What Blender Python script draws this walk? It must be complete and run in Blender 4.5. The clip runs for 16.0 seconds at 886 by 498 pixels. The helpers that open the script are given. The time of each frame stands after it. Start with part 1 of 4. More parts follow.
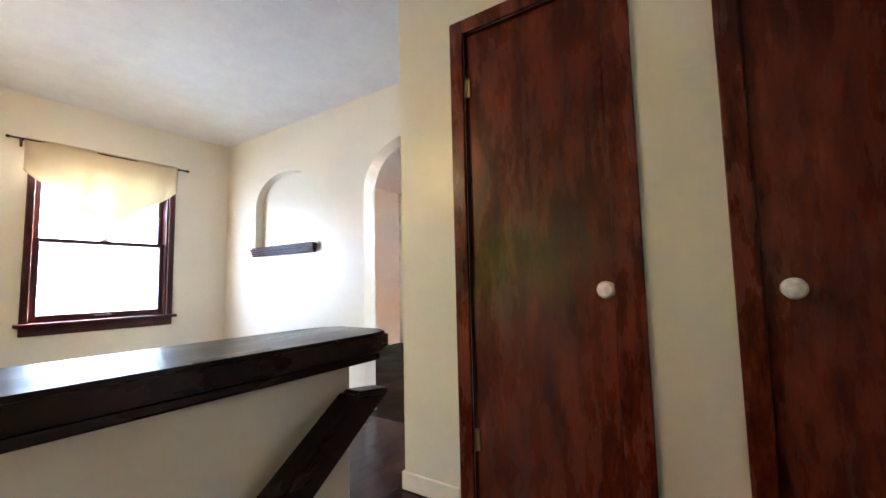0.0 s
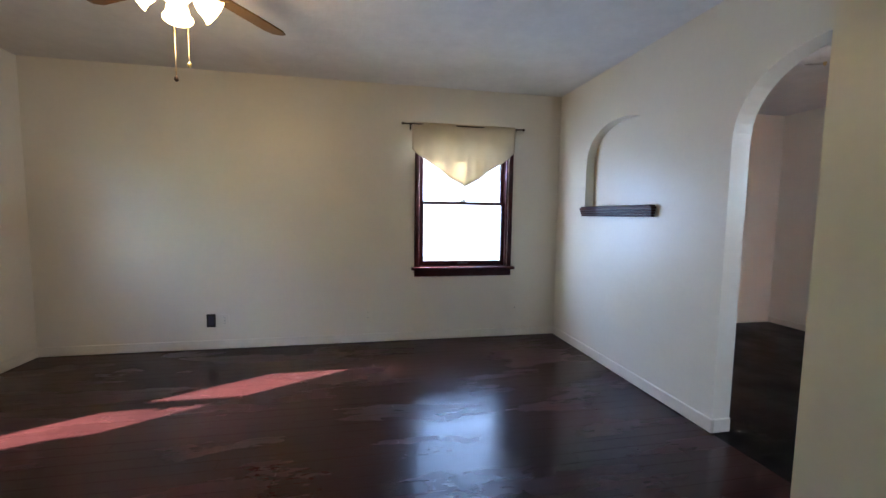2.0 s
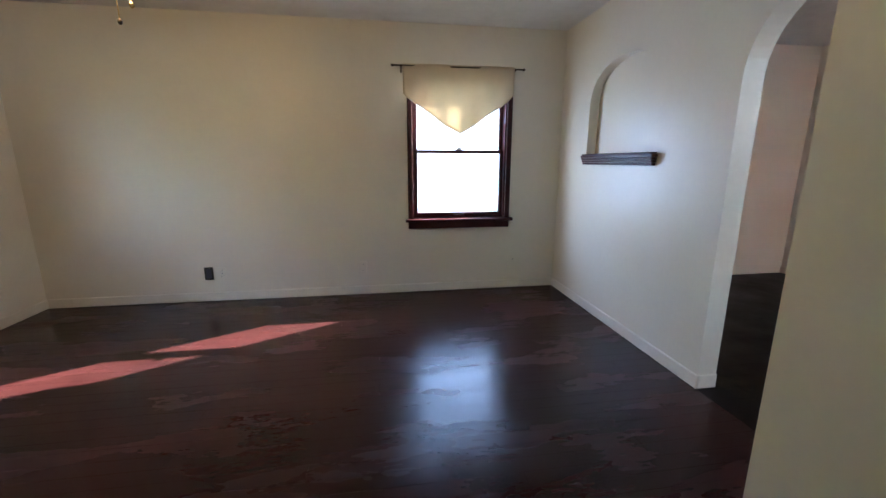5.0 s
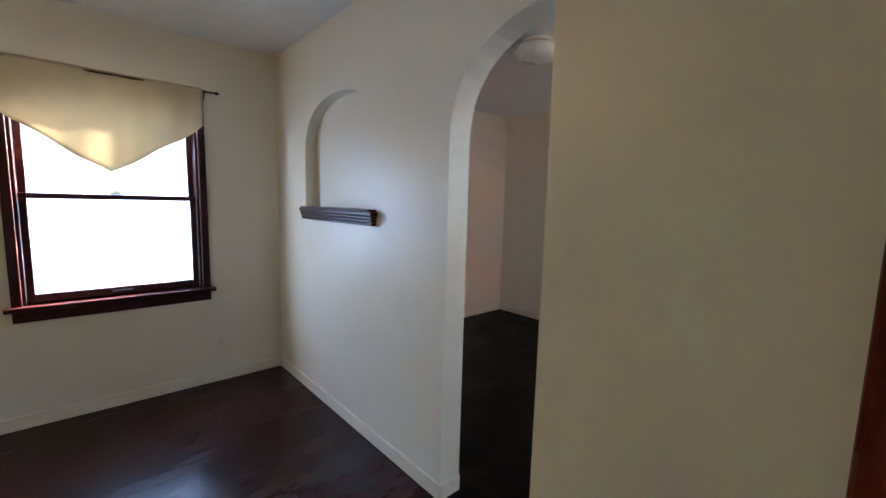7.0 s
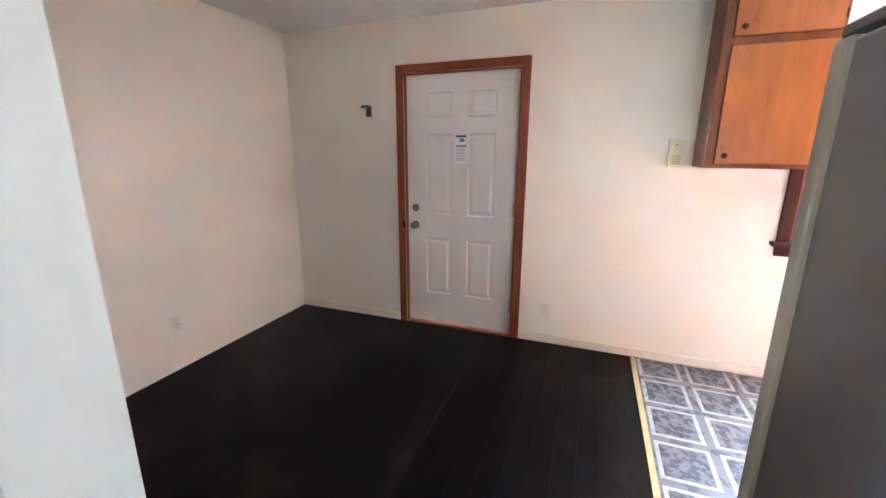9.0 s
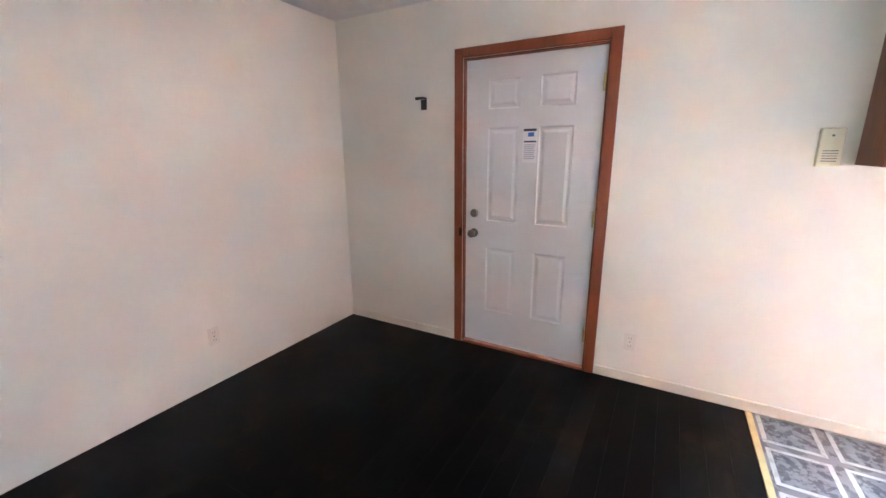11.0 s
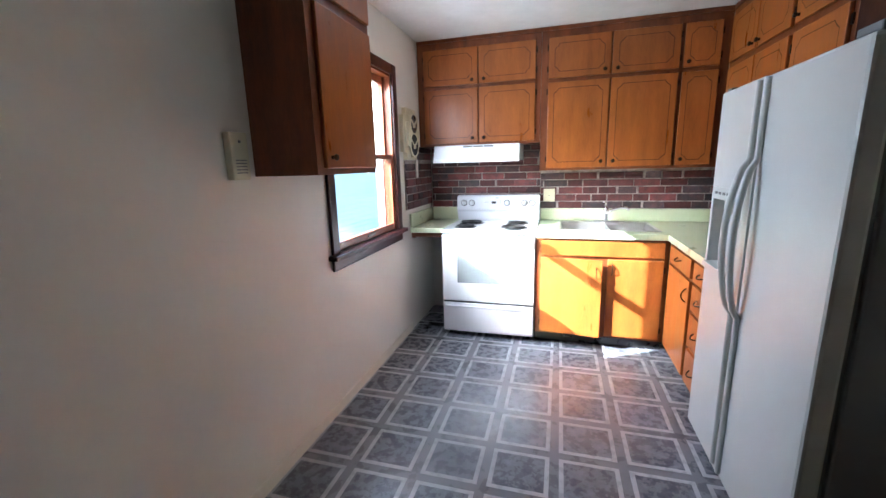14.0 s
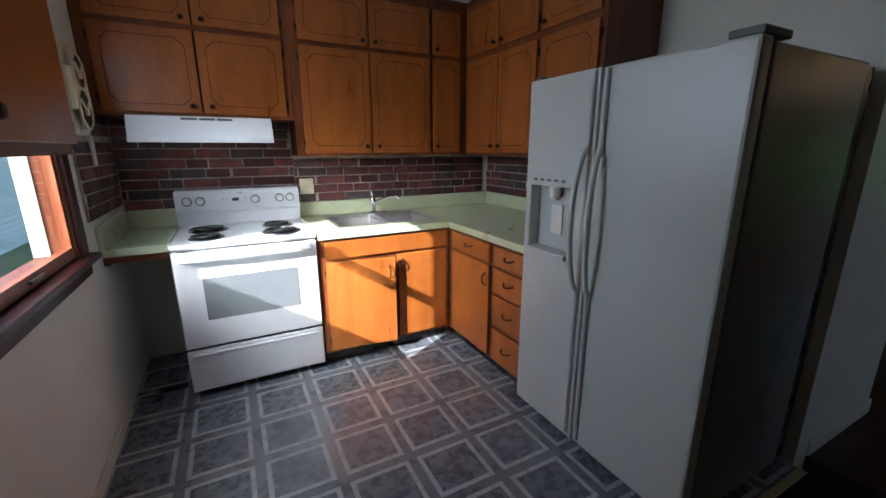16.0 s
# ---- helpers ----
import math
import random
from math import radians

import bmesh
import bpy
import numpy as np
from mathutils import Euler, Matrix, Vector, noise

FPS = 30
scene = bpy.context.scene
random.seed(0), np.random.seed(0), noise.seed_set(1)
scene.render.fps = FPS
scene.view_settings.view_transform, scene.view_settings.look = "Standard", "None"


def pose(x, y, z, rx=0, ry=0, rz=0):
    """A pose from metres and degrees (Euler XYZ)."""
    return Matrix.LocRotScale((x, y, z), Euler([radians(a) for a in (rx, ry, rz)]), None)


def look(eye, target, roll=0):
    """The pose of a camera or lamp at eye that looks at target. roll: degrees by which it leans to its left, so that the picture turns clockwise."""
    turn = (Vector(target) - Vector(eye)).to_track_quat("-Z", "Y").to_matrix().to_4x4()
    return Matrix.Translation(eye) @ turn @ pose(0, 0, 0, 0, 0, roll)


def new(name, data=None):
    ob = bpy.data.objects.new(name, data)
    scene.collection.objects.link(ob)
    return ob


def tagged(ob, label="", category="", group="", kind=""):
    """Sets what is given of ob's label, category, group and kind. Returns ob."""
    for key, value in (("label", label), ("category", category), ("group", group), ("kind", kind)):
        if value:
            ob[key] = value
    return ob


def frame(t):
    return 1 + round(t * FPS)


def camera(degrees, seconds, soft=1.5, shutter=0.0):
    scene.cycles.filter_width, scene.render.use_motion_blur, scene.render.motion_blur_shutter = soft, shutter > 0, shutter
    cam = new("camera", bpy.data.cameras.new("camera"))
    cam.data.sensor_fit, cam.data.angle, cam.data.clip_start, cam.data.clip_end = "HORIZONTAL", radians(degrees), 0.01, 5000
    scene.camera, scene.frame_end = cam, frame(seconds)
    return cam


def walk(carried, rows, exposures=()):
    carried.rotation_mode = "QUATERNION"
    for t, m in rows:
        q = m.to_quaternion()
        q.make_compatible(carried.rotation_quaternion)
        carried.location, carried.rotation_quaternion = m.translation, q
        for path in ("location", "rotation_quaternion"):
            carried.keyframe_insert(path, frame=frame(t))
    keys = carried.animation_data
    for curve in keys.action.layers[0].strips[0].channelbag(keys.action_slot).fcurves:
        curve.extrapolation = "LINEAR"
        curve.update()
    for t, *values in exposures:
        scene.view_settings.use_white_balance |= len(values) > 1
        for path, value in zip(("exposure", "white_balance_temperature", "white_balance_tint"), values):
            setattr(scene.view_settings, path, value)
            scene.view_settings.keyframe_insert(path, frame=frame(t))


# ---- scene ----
cam = camera(95.9, 16.0)
EXPOSURES = [(0.0, 5.6, 6300, 12), (0.5, 4.8, 5900, 12), (1.0, 4.65, 5900, 12), (2.0, 4.2, 5600, 12), (3.0, 4.1, 5300, 12), (5.5, 4.2, 5900, 12), (7.0, 4.0, 6000, 12), (8.0, 4.3, 6200, 10), (9.0, 5.3, 5700, 10),
             (12.0, 5.5, 5350, 10), (13.0, 4.15, 5300, 10), (14.0, 3.1, 5500, 10), (15.0, 2.45, 5550, 10), (15.5, 2.15, 5550, 10), (16.0, 1.5, 5650, 10)]
PATH = [
    (0, (0.51, 0.432, 0.976), (2.17, 1.535, 1.14), -1.3),
    (0.5, (0.658, 0.51, 1.087), (2.117, 1.874, 1.189), 1.0),
    (1, (0.735, 0.607, 1.155), (1.794, 2.304, 1.199), 0.7),
    (1.5, (0.805, 0.711, 1.195), (1.517, 2.579, 1.157), 2.1),
    (2, (0.758, 0.763, 1.245), (1.145, 2.718, 1.078), 0.8),
    (2.5, (0.802, 0.776, 1.267), (0.692, 2.754, 0.994), -0.0),
    (3, (0.751, 0.755, 1.254), (0.279, 2.683, 1.004), 0.1),
    (5.5, (1.09, 0.879, 1.302), (1.53, 2.779, 0.857), 0.9),
    (6, (1.227, 0.979, 1.377), (1.769, 2.872, 1.027), 1.8),
    (6.5, (1.42, 1.105, 1.459), (2.408, 2.812, 1.129), 1.2),
    (7, (1.573, 1.381, 1.393), (2.904, 2.855, 1.161), 1.5),
    (7.5, (1.730, 1.686, 1.426), (3.310, 2.874, 1.126), 0.6),
    (8, (1.973, 1.86, 1.437), (3.776, 2.687, 1.177), 0.5),
    (8.5, (2.288, 2.032, 1.491), (4.154, 2.639, 1.102), 1.1),
    (9, (2.586, 2.125, 1.485), (4.409, 2.799, 1.013), 0.2),
    (9.5, (2.792, 2.194, 1.507), (4.408, 3.266, 1.019), -0.2),
    (12, (3.315, 2.464, 1.437), (5.207, 2.933, 0.988), -1.0),
    (12.5, (3.621, 2.638, 1.417), (5.542, 2.216, 1.049), -1.9),
    (13, (3.883, 2.786, 1.407), (5.479, 1.633, 1.055), -0.6),
    (13.5, (4.15, 2.904, 1.415), (5.192, 1.237, 1.047), -1.0),
    (14, (4.415, 2.943, 1.423), (4.964, 1.063, 1.017), -1.5),
    (14.5, (4.584, 2.951, 1.434), (4.636, 1.014, 0.938), -2.4),
    (15, (4.745, 2.743, 1.437), (4.365, 0.836, 0.971), -2.6),
    (15.5, (4.896, 2.52, 1.404), (4.249, 0.698, 0.892), 0.1),
    (16, (5.002, 2.315, 1.413), (4.099, 0.598, 0.925), -0.1),
]
walk(cam, [(t, look(eye, target, roll)) for t, eye, target, roll in PATH], EXPOSURES)

# ---- light ----
SUN = Vector((1.6, 0.86, 1.0)).normalized()
world = bpy.data.worlds.new("sky")
scene.world = world
world.use_nodes = True
wn = world.node_tree
sky = wn.nodes.new("ShaderNodeTexSky")
sky.sky_type = 'NISHITA'
sky.sun_disc = False
sky.sun_elevation = math.asin(SUN.z)
sky.sun_rotation = math.atan2(SUN.x, SUN.y)
wn.links.new(sky.outputs[0], wn.nodes["Background"].inputs[0])
wn.nodes["Background"].inputs[1].default_value = 0.15
sun = new("sun", bpy.data.lights.new("sun", 'SUN'))
sun.data.energy = 5.0
sun.data.angle = radians(0.5)
sun.data.color = (1.0, 0.95, 0.88)
sun.matrix_world = look((0, 0, 30), Vector((0, 0, 30)) - SUN)
# sky light in the window openings, set outside the glass
for name, at, way, wide, high, watts, tint in (("window_light_north", (1.74, 4.84, 1.36), (0, -1, -0.35), 0.86, 1.20, 1.0, (0.42, 0.60, 1.0)),
                                             ("window_light_east", (5.80, 0.46, 1.80), (-1, 0, -0.75), 0.80, 0.54, 2.6, (0.84, 0.92, 1.0))):
    area = new(name, bpy.data.lights.new(name, 'AREA'))
    area.data.shape = 'RECTANGLE'
    area.data.size, area.data.size_y = wide, high
    area.data.energy = watts
    area.data.color = tint
    area.matrix_world = look(at, Vector(at) + Vector(way))
FAN = Vector((-0.07, 2.85, 2.47))
lamp = new("fan_lamp", bpy.data.lights.new("fan_lamp", 'POINT'))
lamp.data.energy = 0.55
lamp.data.color = (1.0, 0.72, 0.42)
lamp.data.shadow_soft_size = 0.09
lamp.location = FAN + Vector((0, 0, -0.44))


# ---- materials ----
def mat(name, base, rough=0.5, metal=0.0, var=0.12, scale=6.0, stretch=(1, 1, 1), bump=0.1, fine=60.0, second=None,
        cover=0.5, sharp=0.15, spread=0.0, gloss_var=0.1, clear=0.0, local=False, spec=0.5):
    """Base colour with broad and fine variation, an optional second colour in patches, relief and uneven gloss."""
    m = bpy.data.materials.new(name)
    m.use_nodes = True
    nt = m.node_tree
    p = nt.nodes["Principled BSDF"]

    def node(kind, **kw):
        n = nt.nodes.new(kind)
        for k, v in kw.items():
            if k == "operation":
                n.operation = v
            elif k == "data_type":
                n.data_type = v
            else:
                n.inputs[k].default_value = v
        return n

    if local:
        src = nt.nodes.new("ShaderNodeTexCoord").outputs["Object"]
    else:
        src = nt.nodes.new("ShaderNodeNewGeometry").outputs["Position"]
    info = nt.nodes.new("ShaderNodeObjectInfo")
    mp = nt.nodes.new("ShaderNodeMapping")
    mp.inputs["Scale"].default_value = stretch
    nt.links.new(src, mp.inputs["Vector"])
    if spread:
        sh = node("ShaderNodeVectorMath", operation='SCALE')
        sh.inputs[0].default_value = (37.0, 21.0, 13.0)
        nt.links.new(info.outputs["Random"], sh.inputs["Scale"])
        nt.links.new(sh.outputs[0], mp.inputs["Location"])
    broad = node("ShaderNodeTexNoise", Scale=scale, Detail=5.0, Roughness=0.6)
    small = node("ShaderNodeTexNoise", Scale=fine, Detail=4.0, Roughness=0.65)
    nt.links.new(mp.outputs[0], broad.inputs["Vector"])
    nt.links.new(mp.outputs[0], small.inputs["Vector"])
    both = node("ShaderNodeMath", operation='MULTIPLY_ADD')
    nt.links.new(broad.outputs["Fac"], both.inputs[0])
    both.inputs[1].default_value = 1.4
    half = node("ShaderNodeMath", operation='MULTIPLY')
    half.inputs[1].default_value = 0.6
    nt.links.new(small.outputs["Fac"], half.inputs[0])
    nt.links.new(half.outputs[0], both.inputs[2])
    gain = node("ShaderNodeMapRange")
    gain.inputs["From Min"].default_value, gain.inputs["From Max"].default_value = 0.6, 1.4
    gain.inputs["To Min"].default_value, gain.inputs["To Max"].default_value = 1 - var, 1 + var
    nt.links.new(both.outputs[0], gain.inputs["Value"])
    colour = node("ShaderNodeMix", data_type='RGBA')
    colour.inputs["A"].default_value = (*base, 1)
    colour.inputs["B"].default_value = (*(second or base), 1)
    colour.inputs["Factor"].default_value = 0
    if second:
        patch = node("ShaderNodeTexNoise", Scale=scale * 0.8, Detail=7.0, Roughness=0.7, Distortion=0.4)
        nt.links.new(mp.outputs[0], patch.inputs["Vector"])
        step = node("ShaderNodeMapRange")
        step.inputs["From Min"].default_value, step.inputs["From Max"].default_value = cover - sharp, cover + sharp
        nt.links.new(patch.outputs["Fac"], step.inputs["Value"])
        nt.links.new(step.outputs[0], colour.inputs["Factor"])
    mul = node("ShaderNodeVectorMath", operation='SCALE')
    nt.links.new(colour.outputs["Result"], mul.inputs[0])
    if spread:
        own = node("ShaderNodeMapRange")
        own.inputs["To Min"].default_value, own.inputs["To Max"].default_value = 1 - spread, 1 + spread
        nt.links.new(info.outputs["Random"], own.inputs["Value"])
        prod = node("ShaderNodeMath", operation='MULTIPLY')
        nt.links.new(own.outputs[0], prod.inputs[0])
        nt.links.new(gain.outputs[0], prod.inputs[1])
        nt.links.new(prod.outputs[0], mul.inputs["Scale"])
    else:
        nt.links.new(gain.outputs[0], mul.inputs["Scale"])
    nt.links.new(mul.outputs[0], p.inputs["Base Color"])
    rg = node("ShaderNodeMapRange")
    rg.inputs["From Min"].default_value, rg.inputs["From Max"].default_value = 0.3, 0.7
    rg.inputs["To Min"].default_value, rg.inputs["To Max"].default_value = max(0.02, rough - gloss_var), min(1, rough + gloss_var)
    nt.links.new(broad.outputs["Fac"], rg.inputs["Value"])
    nt.links.new(rg.outputs[0], p.inputs["Roughness"])
    p.inputs["Metallic"].default_value = metal
    p.inputs["Coat Weight"].default_value = clear
    p.inputs["Coat Roughness"].default_value = 0.12
    p.inputs["Specular IOR Level"].default_value = spec
    if bump:
        b = node("ShaderNodeBump", Strength=bump, Distance=0.004)
        nt.links.new(both.outputs[0], b.inputs["Height"])
        nt.links.new(b.outputs[0], p.inputs["Normal"])
    return m


def glass_mat(name):
    m = bpy.data.materials.new(name)
    m.use_nodes = True
    p = m.node_tree.nodes["Principled BSDF"]
    p.inputs["Transmission Weight"].default_value = 1.0
    p.inputs["Roughness"].default_value = 0.0
    p.inputs["IOR"].default_value = 1.2
    p.inputs["Base Color"].default_value = (0.96, 0.98, 0.97, 1)
    return m


def glow_mat(name, colour, strength):
    m = bpy.data.materials.new(name)
    m.use_nodes = True
    p = m.node_tree.nodes["Principled BSDF"]
    p.inputs["Base Color"].default_value = (0.9, 0.85, 0.75, 1)
    p.inputs["Emission Color"].default_value = (*colour, 1)
    p.inputs["Emission Strength"].default_value = strength
    return m


def cloth_mat(name, base):
    m = mat(name, base, 0.9, var=0.08, scale=9, bump=0.25, fine=260)
    nt = m.node_tree
    p = nt.nodes["Principled BSDF"]
    tr = nt.nodes.new("ShaderNodeBsdfTranslucent")
    tr.inputs[0].default_value = (0.86, 0.76, 0.55, 1)
    mx = nt.nodes.new("ShaderNodeMixShader")
    mx.inputs[0].default_value = 0.24
    out = nt.nodes["Material Output"]
    nt.links.new(p.outputs[0], mx.inputs[1])
    nt.links.new(tr.outputs[0], mx.inputs[2])
    nt.links.new(mx.outputs[0], out.inputs["Surface"])
    return m


M_WALL = mat("cream_wall_paint", (0.74, 0.70, 0.60), 0.36, var=0.05, scale=1.3, bump=0.22, fine=34, gloss_var=0.06)
M_DINE = mat("white_wall_paint", (0.80, 0.765, 0.69), 0.5, var=0.04, scale=1.3, bump=0.2, fine=34)
M_CEIL = mat("ceiling_swirl_plaster", (0.74, 0.73, 0.72), 0.8, var=0.07, scale=7, bump=1.0, fine=22)
M_TRIMW = mat("white_baseboard_paint", (0.76, 0.72, 0.63), 0.4, var=0.1, scale=5, bump=0.15)
M_FLOOR = mat("dark_red_floor_boards", (0.009, 0.004, 0.004), 0.25, var=0.35, scale=1.8, stretch=(0.6, 2.0, 1), bump=0.05, fine=34,
              second=(0.050, 0.012, 0.010), cover=0.56, sharp=0.3, gloss_var=0.1, spec=0.24)
M_FLOORD = mat("black_painted_floor", (0.0022, 0.0016, 0.0015), 0.42, var=0.3, scale=2.4, bump=0.05, fine=50,
               second=(0.013, 0.009, 0.005), cover=0.60, sharp=0.05, spread=0.0, gloss_var=0.12, spec=0.10)
M_GAP = mat("floor_joint_dark", (0.006, 0.004, 0.004), 0.7, bump=0)
M_DARK = mat("mahogany_stain", (0.050, 0.009, 0.008), 0.33, var=0.3, scale=5, stretch=(1.5, 1.5, 0.8), bump=0.02, fine=50,
             second=(0.022, 0.005, 0.004), cover=0.6, sharp=0.25, gloss_var=0.05, spec=0.3)
M_DOORD = mat("streaked_mahogany_door", (0.21, 0.031, 0.010), 0.27, var=0.75, scale=4.6, stretch=(3, 3, 0.75), bump=0.08, fine=40,
              second=(0.014, 0.003, 0.0025), cover=0.46, sharp=0.26, gloss_var=0.1, spec=0.26)
M_CAP = mat("dark_brown_rail_wood", (0.016, 0.0065, 0.005), 0.3, var=0.5, scale=4, stretch=(0.8, 2, 2), bump=0.03, gloss_var=0.08, spec=0.22)
M_OAK = mat("orange_maple_veneer", (0.37, 0.108, 0.018), 0.36, var=0.28, scale=4.5, stretch=(2.6, 2.6, 0.5), bump=0.06, fine=40,
            second=(0.30, 0.085, 0.014), cover=0.55, sharp=0.25, spread=0.08)
# Door maple darkened: holds the shade of the backlit cabinet sides.
M_OAKD = mat("shaded_cabinet_maple", (0.22, 0.060, 0.015), 0.4, var=0.35, scale=4, stretch=(2.6, 2.6, 0.5), bump=0.08, fine=40,
             second=(0.07, 0.018, 0.008), cover=0.6, sharp=0.2)
# Dark brown for the flat strips that draw the routed door borders.
M_GROOVE = mat("dark_groove_strip", (0.055, 0.016, 0.006), 0.6, var=0.3, bump=0)
M_DTRIM = mat("reddish_oak_door_trim", (0.23, 0.060, 0.020), 0.4, var=0.35, scale=4, stretch=(2.6, 2.6, 0.4), bump=0.1, fine=46)
M_DOORW = mat("white_door_paint", (0.70, 0.69, 0.68), 0.42, var=0.04, scale=2, bump=0.08, fine=60)
M_WHITE = mat("white_enamel", (0.80, 0.81, 0.83), 0.22, var=0.03, scale=3, bump=0.0, gloss_var=0.05)
M_FRIDGE = mat("textured_white_steel", (0.52, 0.52, 0.485), 0.34, var=0.05, scale=2, bump=0.15, fine=180, gloss_var=0.05)
# Grey steel, with part of this side's shade darkened into the base.
M_FRSIDE = mat("shaded_grey_fridge_side", (0.20, 0.20, 0.205), 0.3, var=0.04, scale=1.6, gloss_var=0.015, bump=0.1, fine=180, second=(0.175, 0.175, 0.18),
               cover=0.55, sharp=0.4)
M_GASKET = mat("grey_gasket", (0.16, 0.16, 0.155), 0.6, bump=0)
M_BLACK = mat("black_enamel", (0.012, 0.012, 0.013), 0.3, var=0.2, bump=0.05)
M_OVENGL = mat("grey_oven_glass", (0.16, 0.17, 0.18), 0.08, var=0.05, bump=0)
M_COIL = mat("burner_coil", (0.02, 0.018, 0.018), 0.5, metal=0.4, bump=0.1)
M_STEEL = mat("brushed_steel", (0.62, 0.61, 0.60), 0.32, metal=1.0, var=0.05, scale=8, stretch=(1, 8, 1), bump=0.0, gloss_var=0.04)
M_CHROME = mat("chrome", (0.8, 0.8, 0.8), 0.1, metal=1.0, var=0.02, bump=0)
M_BRASS = mat("worn_brass", (0.55, 0.40, 0.18), 0.32, metal=1.0, var=0.15, bump=0.05)
M_BRONZE = mat("dark_bronze", (0.045, 0.028, 0.018), 0.4, metal=0.8, var=0.3, bump=0.1)
M_NICKEL = mat("satin_nickel", (0.20, 0.18, 0.16), 0.3, metal=1.0, var=0.1, bump=0)
M_PORC = mat("white_porcelain_knob", (0.72, 0.66, 0.58), 0.15, var=0.3, scale=50, bump=0.05)
M_COUNTER = mat("pale_green_laminate", (0.60, 0.66, 0.44), 0.34, var=0.05, scale=5, bump=0.04, fine=200)
M_VINYL = mat("grey_vinyl_band", (0.155, 0.16, 0.175), 0.3, var=0.16, scale=9, bump=0.08, fine=90)
M_TILEL = mat("light_vinyl_frame", (0.42, 0.43, 0.45), 0.3, var=0.14, scale=20, bump=0.06, fine=120)
M_TILED = mat("mottled_blue_grey_vinyl", (0.095, 0.102, 0.125), 0.28, var=0.3, scale=22, bump=0.06, fine=110,
              second=(0.19, 0.20, 0.225), cover=0.55, sharp=0.22, spread=0.1)
M_BORDER = mat("yellowed_edge_strip", (0.52, 0.43, 0.20), 0.45, var=0.2, scale=16, bump=0.1)
M_BRICK = mat("faux_brick_red", (0.17, 0.042, 0.035), 0.62, var=0.4, scale=16, bump=0.5, fine=70, second=(0.075, 0.032, 0.032),
              cover=0.52, sharp=0.2, spread=0.5)
M_BRICKD = mat("faux_brick_charcoal", (0.055, 0.042, 0.045), 0.62, var=0.4, scale=18, bump=0.5, fine=70, second=(0.14, 0.06, 0.05),
               cover=0.62, sharp=0.2, spread=0.4)
M_MORTAR = mat("mortar", (0.42, 0.37, 0.33), 0.8, var=0.3, scale=14, bump=0.4, second=(0.14, 0.10, 0.09), cover=0.58)
M_IVORY = mat("ivory_plastic", (0.70, 0.64, 0.46), 0.35, var=0.06, bump=0)
M_WPLATE = mat("white_plastic", (0.74, 0.70, 0.62), 0.35, var=0.05, bump=0)
M_PAPER = mat("paper_tag", (0.78, 0.78, 0.78), 0.8, var=0.03, bump=0)
M_INKD = mat("dark_print", (0.03, 0.03, 0.06), 0.8, bump=0)
M_INKB = mat("blue_print", (0.05, 0.15, 0.5), 0.8, bump=0)
M_INKG = mat("grey_print", (0.42, 0.42, 0.46), 0.8, bump=0)
M_FANW = mat("golden_oak_blade", (0.15, 0.075, 0.022), 0.35, var=0.3, scale=4, stretch=(1, 1, 1), bump=0.05)
M_SHADE = glow_mat("lit_frosted_glass", (1.0, 0.60, 0.20), 1.1)
M_FROST = mat("frosted_white_glass", (0.78, 0.77, 0.74), 0.3, var=0.02, bump=0)
M_CLOTH = cloth_mat("cream_valance_cloth", (0.60, 0.50, 0.39))
M_GLASS = glass_mat("window_glass")
M_ALU = mat("pale_storm_aluminium", (0.62, 0.63, 0.62), 0.4, metal=0.2, bump=0)
M_VENT = mat("white_register_paint", (0.7, 0.68, 0.64), 0.4, metal=0.0, var=0.1, bump=0)
M_SIDING = mat("pale_siding", (0.72, 0.74, 0.76), 0.6, var=0.06, scale=2, bump=0.1)
M_SIDING_GREY = mat("grey_green_siding", (0.50, 0.55, 0.52), 0.6, var=0.08, scale=1.5, bump=0.1)
M_ROOF = mat("grey_shingles", (0.11, 0.105, 0.10), 0.9, var=0.3, scale=8, bump=0.4)
M_GRASS = mat("lawn", (0.055, 0.10, 0.025), 0.9, var=0.5, scale=3, bump=0.6, second=(0.10, 0.13, 0.04))
M_LEAF = mat("leaf_green", (0.07, 0.17, 0.025), 0.5, var=0.5, scale=1.3, bump=0, second=(0.12, 0.23, 0.04), cover=0.5, sharp=0.2)
M_BARK = mat("bark", (0.08, 0.055, 0.04), 0.9, var=0.4, scale=9, stretch=(2, 2, 0.4), bump=0.6)


# ---- building helpers ----
ORIGIN = {}


def thing(name, at=(0, 0, 0), label="", category="", group="", kind="", turn=None):
    """An empty at a thing's base. With turn, its parts are given in its own axes; else in the world's."""
    ob = new(name)
    ob.empty_display_size = 0.1
    if turn is None:
        ob.location = at
        ORIGIN[ob] = Vector(at)
    else:
        ob.matrix_world = turn
        ORIGIN[ob] = Vector((0, 0, 0))
    return tagged(ob, label, category, group, kind)


def part(name, bm, material, parent=None, label="", smooth=False):
    mats = material if isinstance(material, (list, tuple)) else [material]
    if parent is not None:
        bm.transform(Matrix.Translation(-ORIGIN[parent]))
    bmesh.ops.recalc_face_normals(bm, faces=bm.faces)
    me = bpy.data.meshes.new(name)
    bm.to_mesh(me)
    bm.free()
    for m in mats:
        me.materials.append(m)
    if smooth:
        me.shade_smooth()
        me.set_sharp_from_angle(angle=radians(40))
    ob = new(name, me)
    if parent is not None:
        ob.parent = parent
        ORIGIN[ob] = ORIGIN[parent]
    else:
        ORIGIN[ob] = Vector((0, 0, 0))
    return tagged(ob, label)


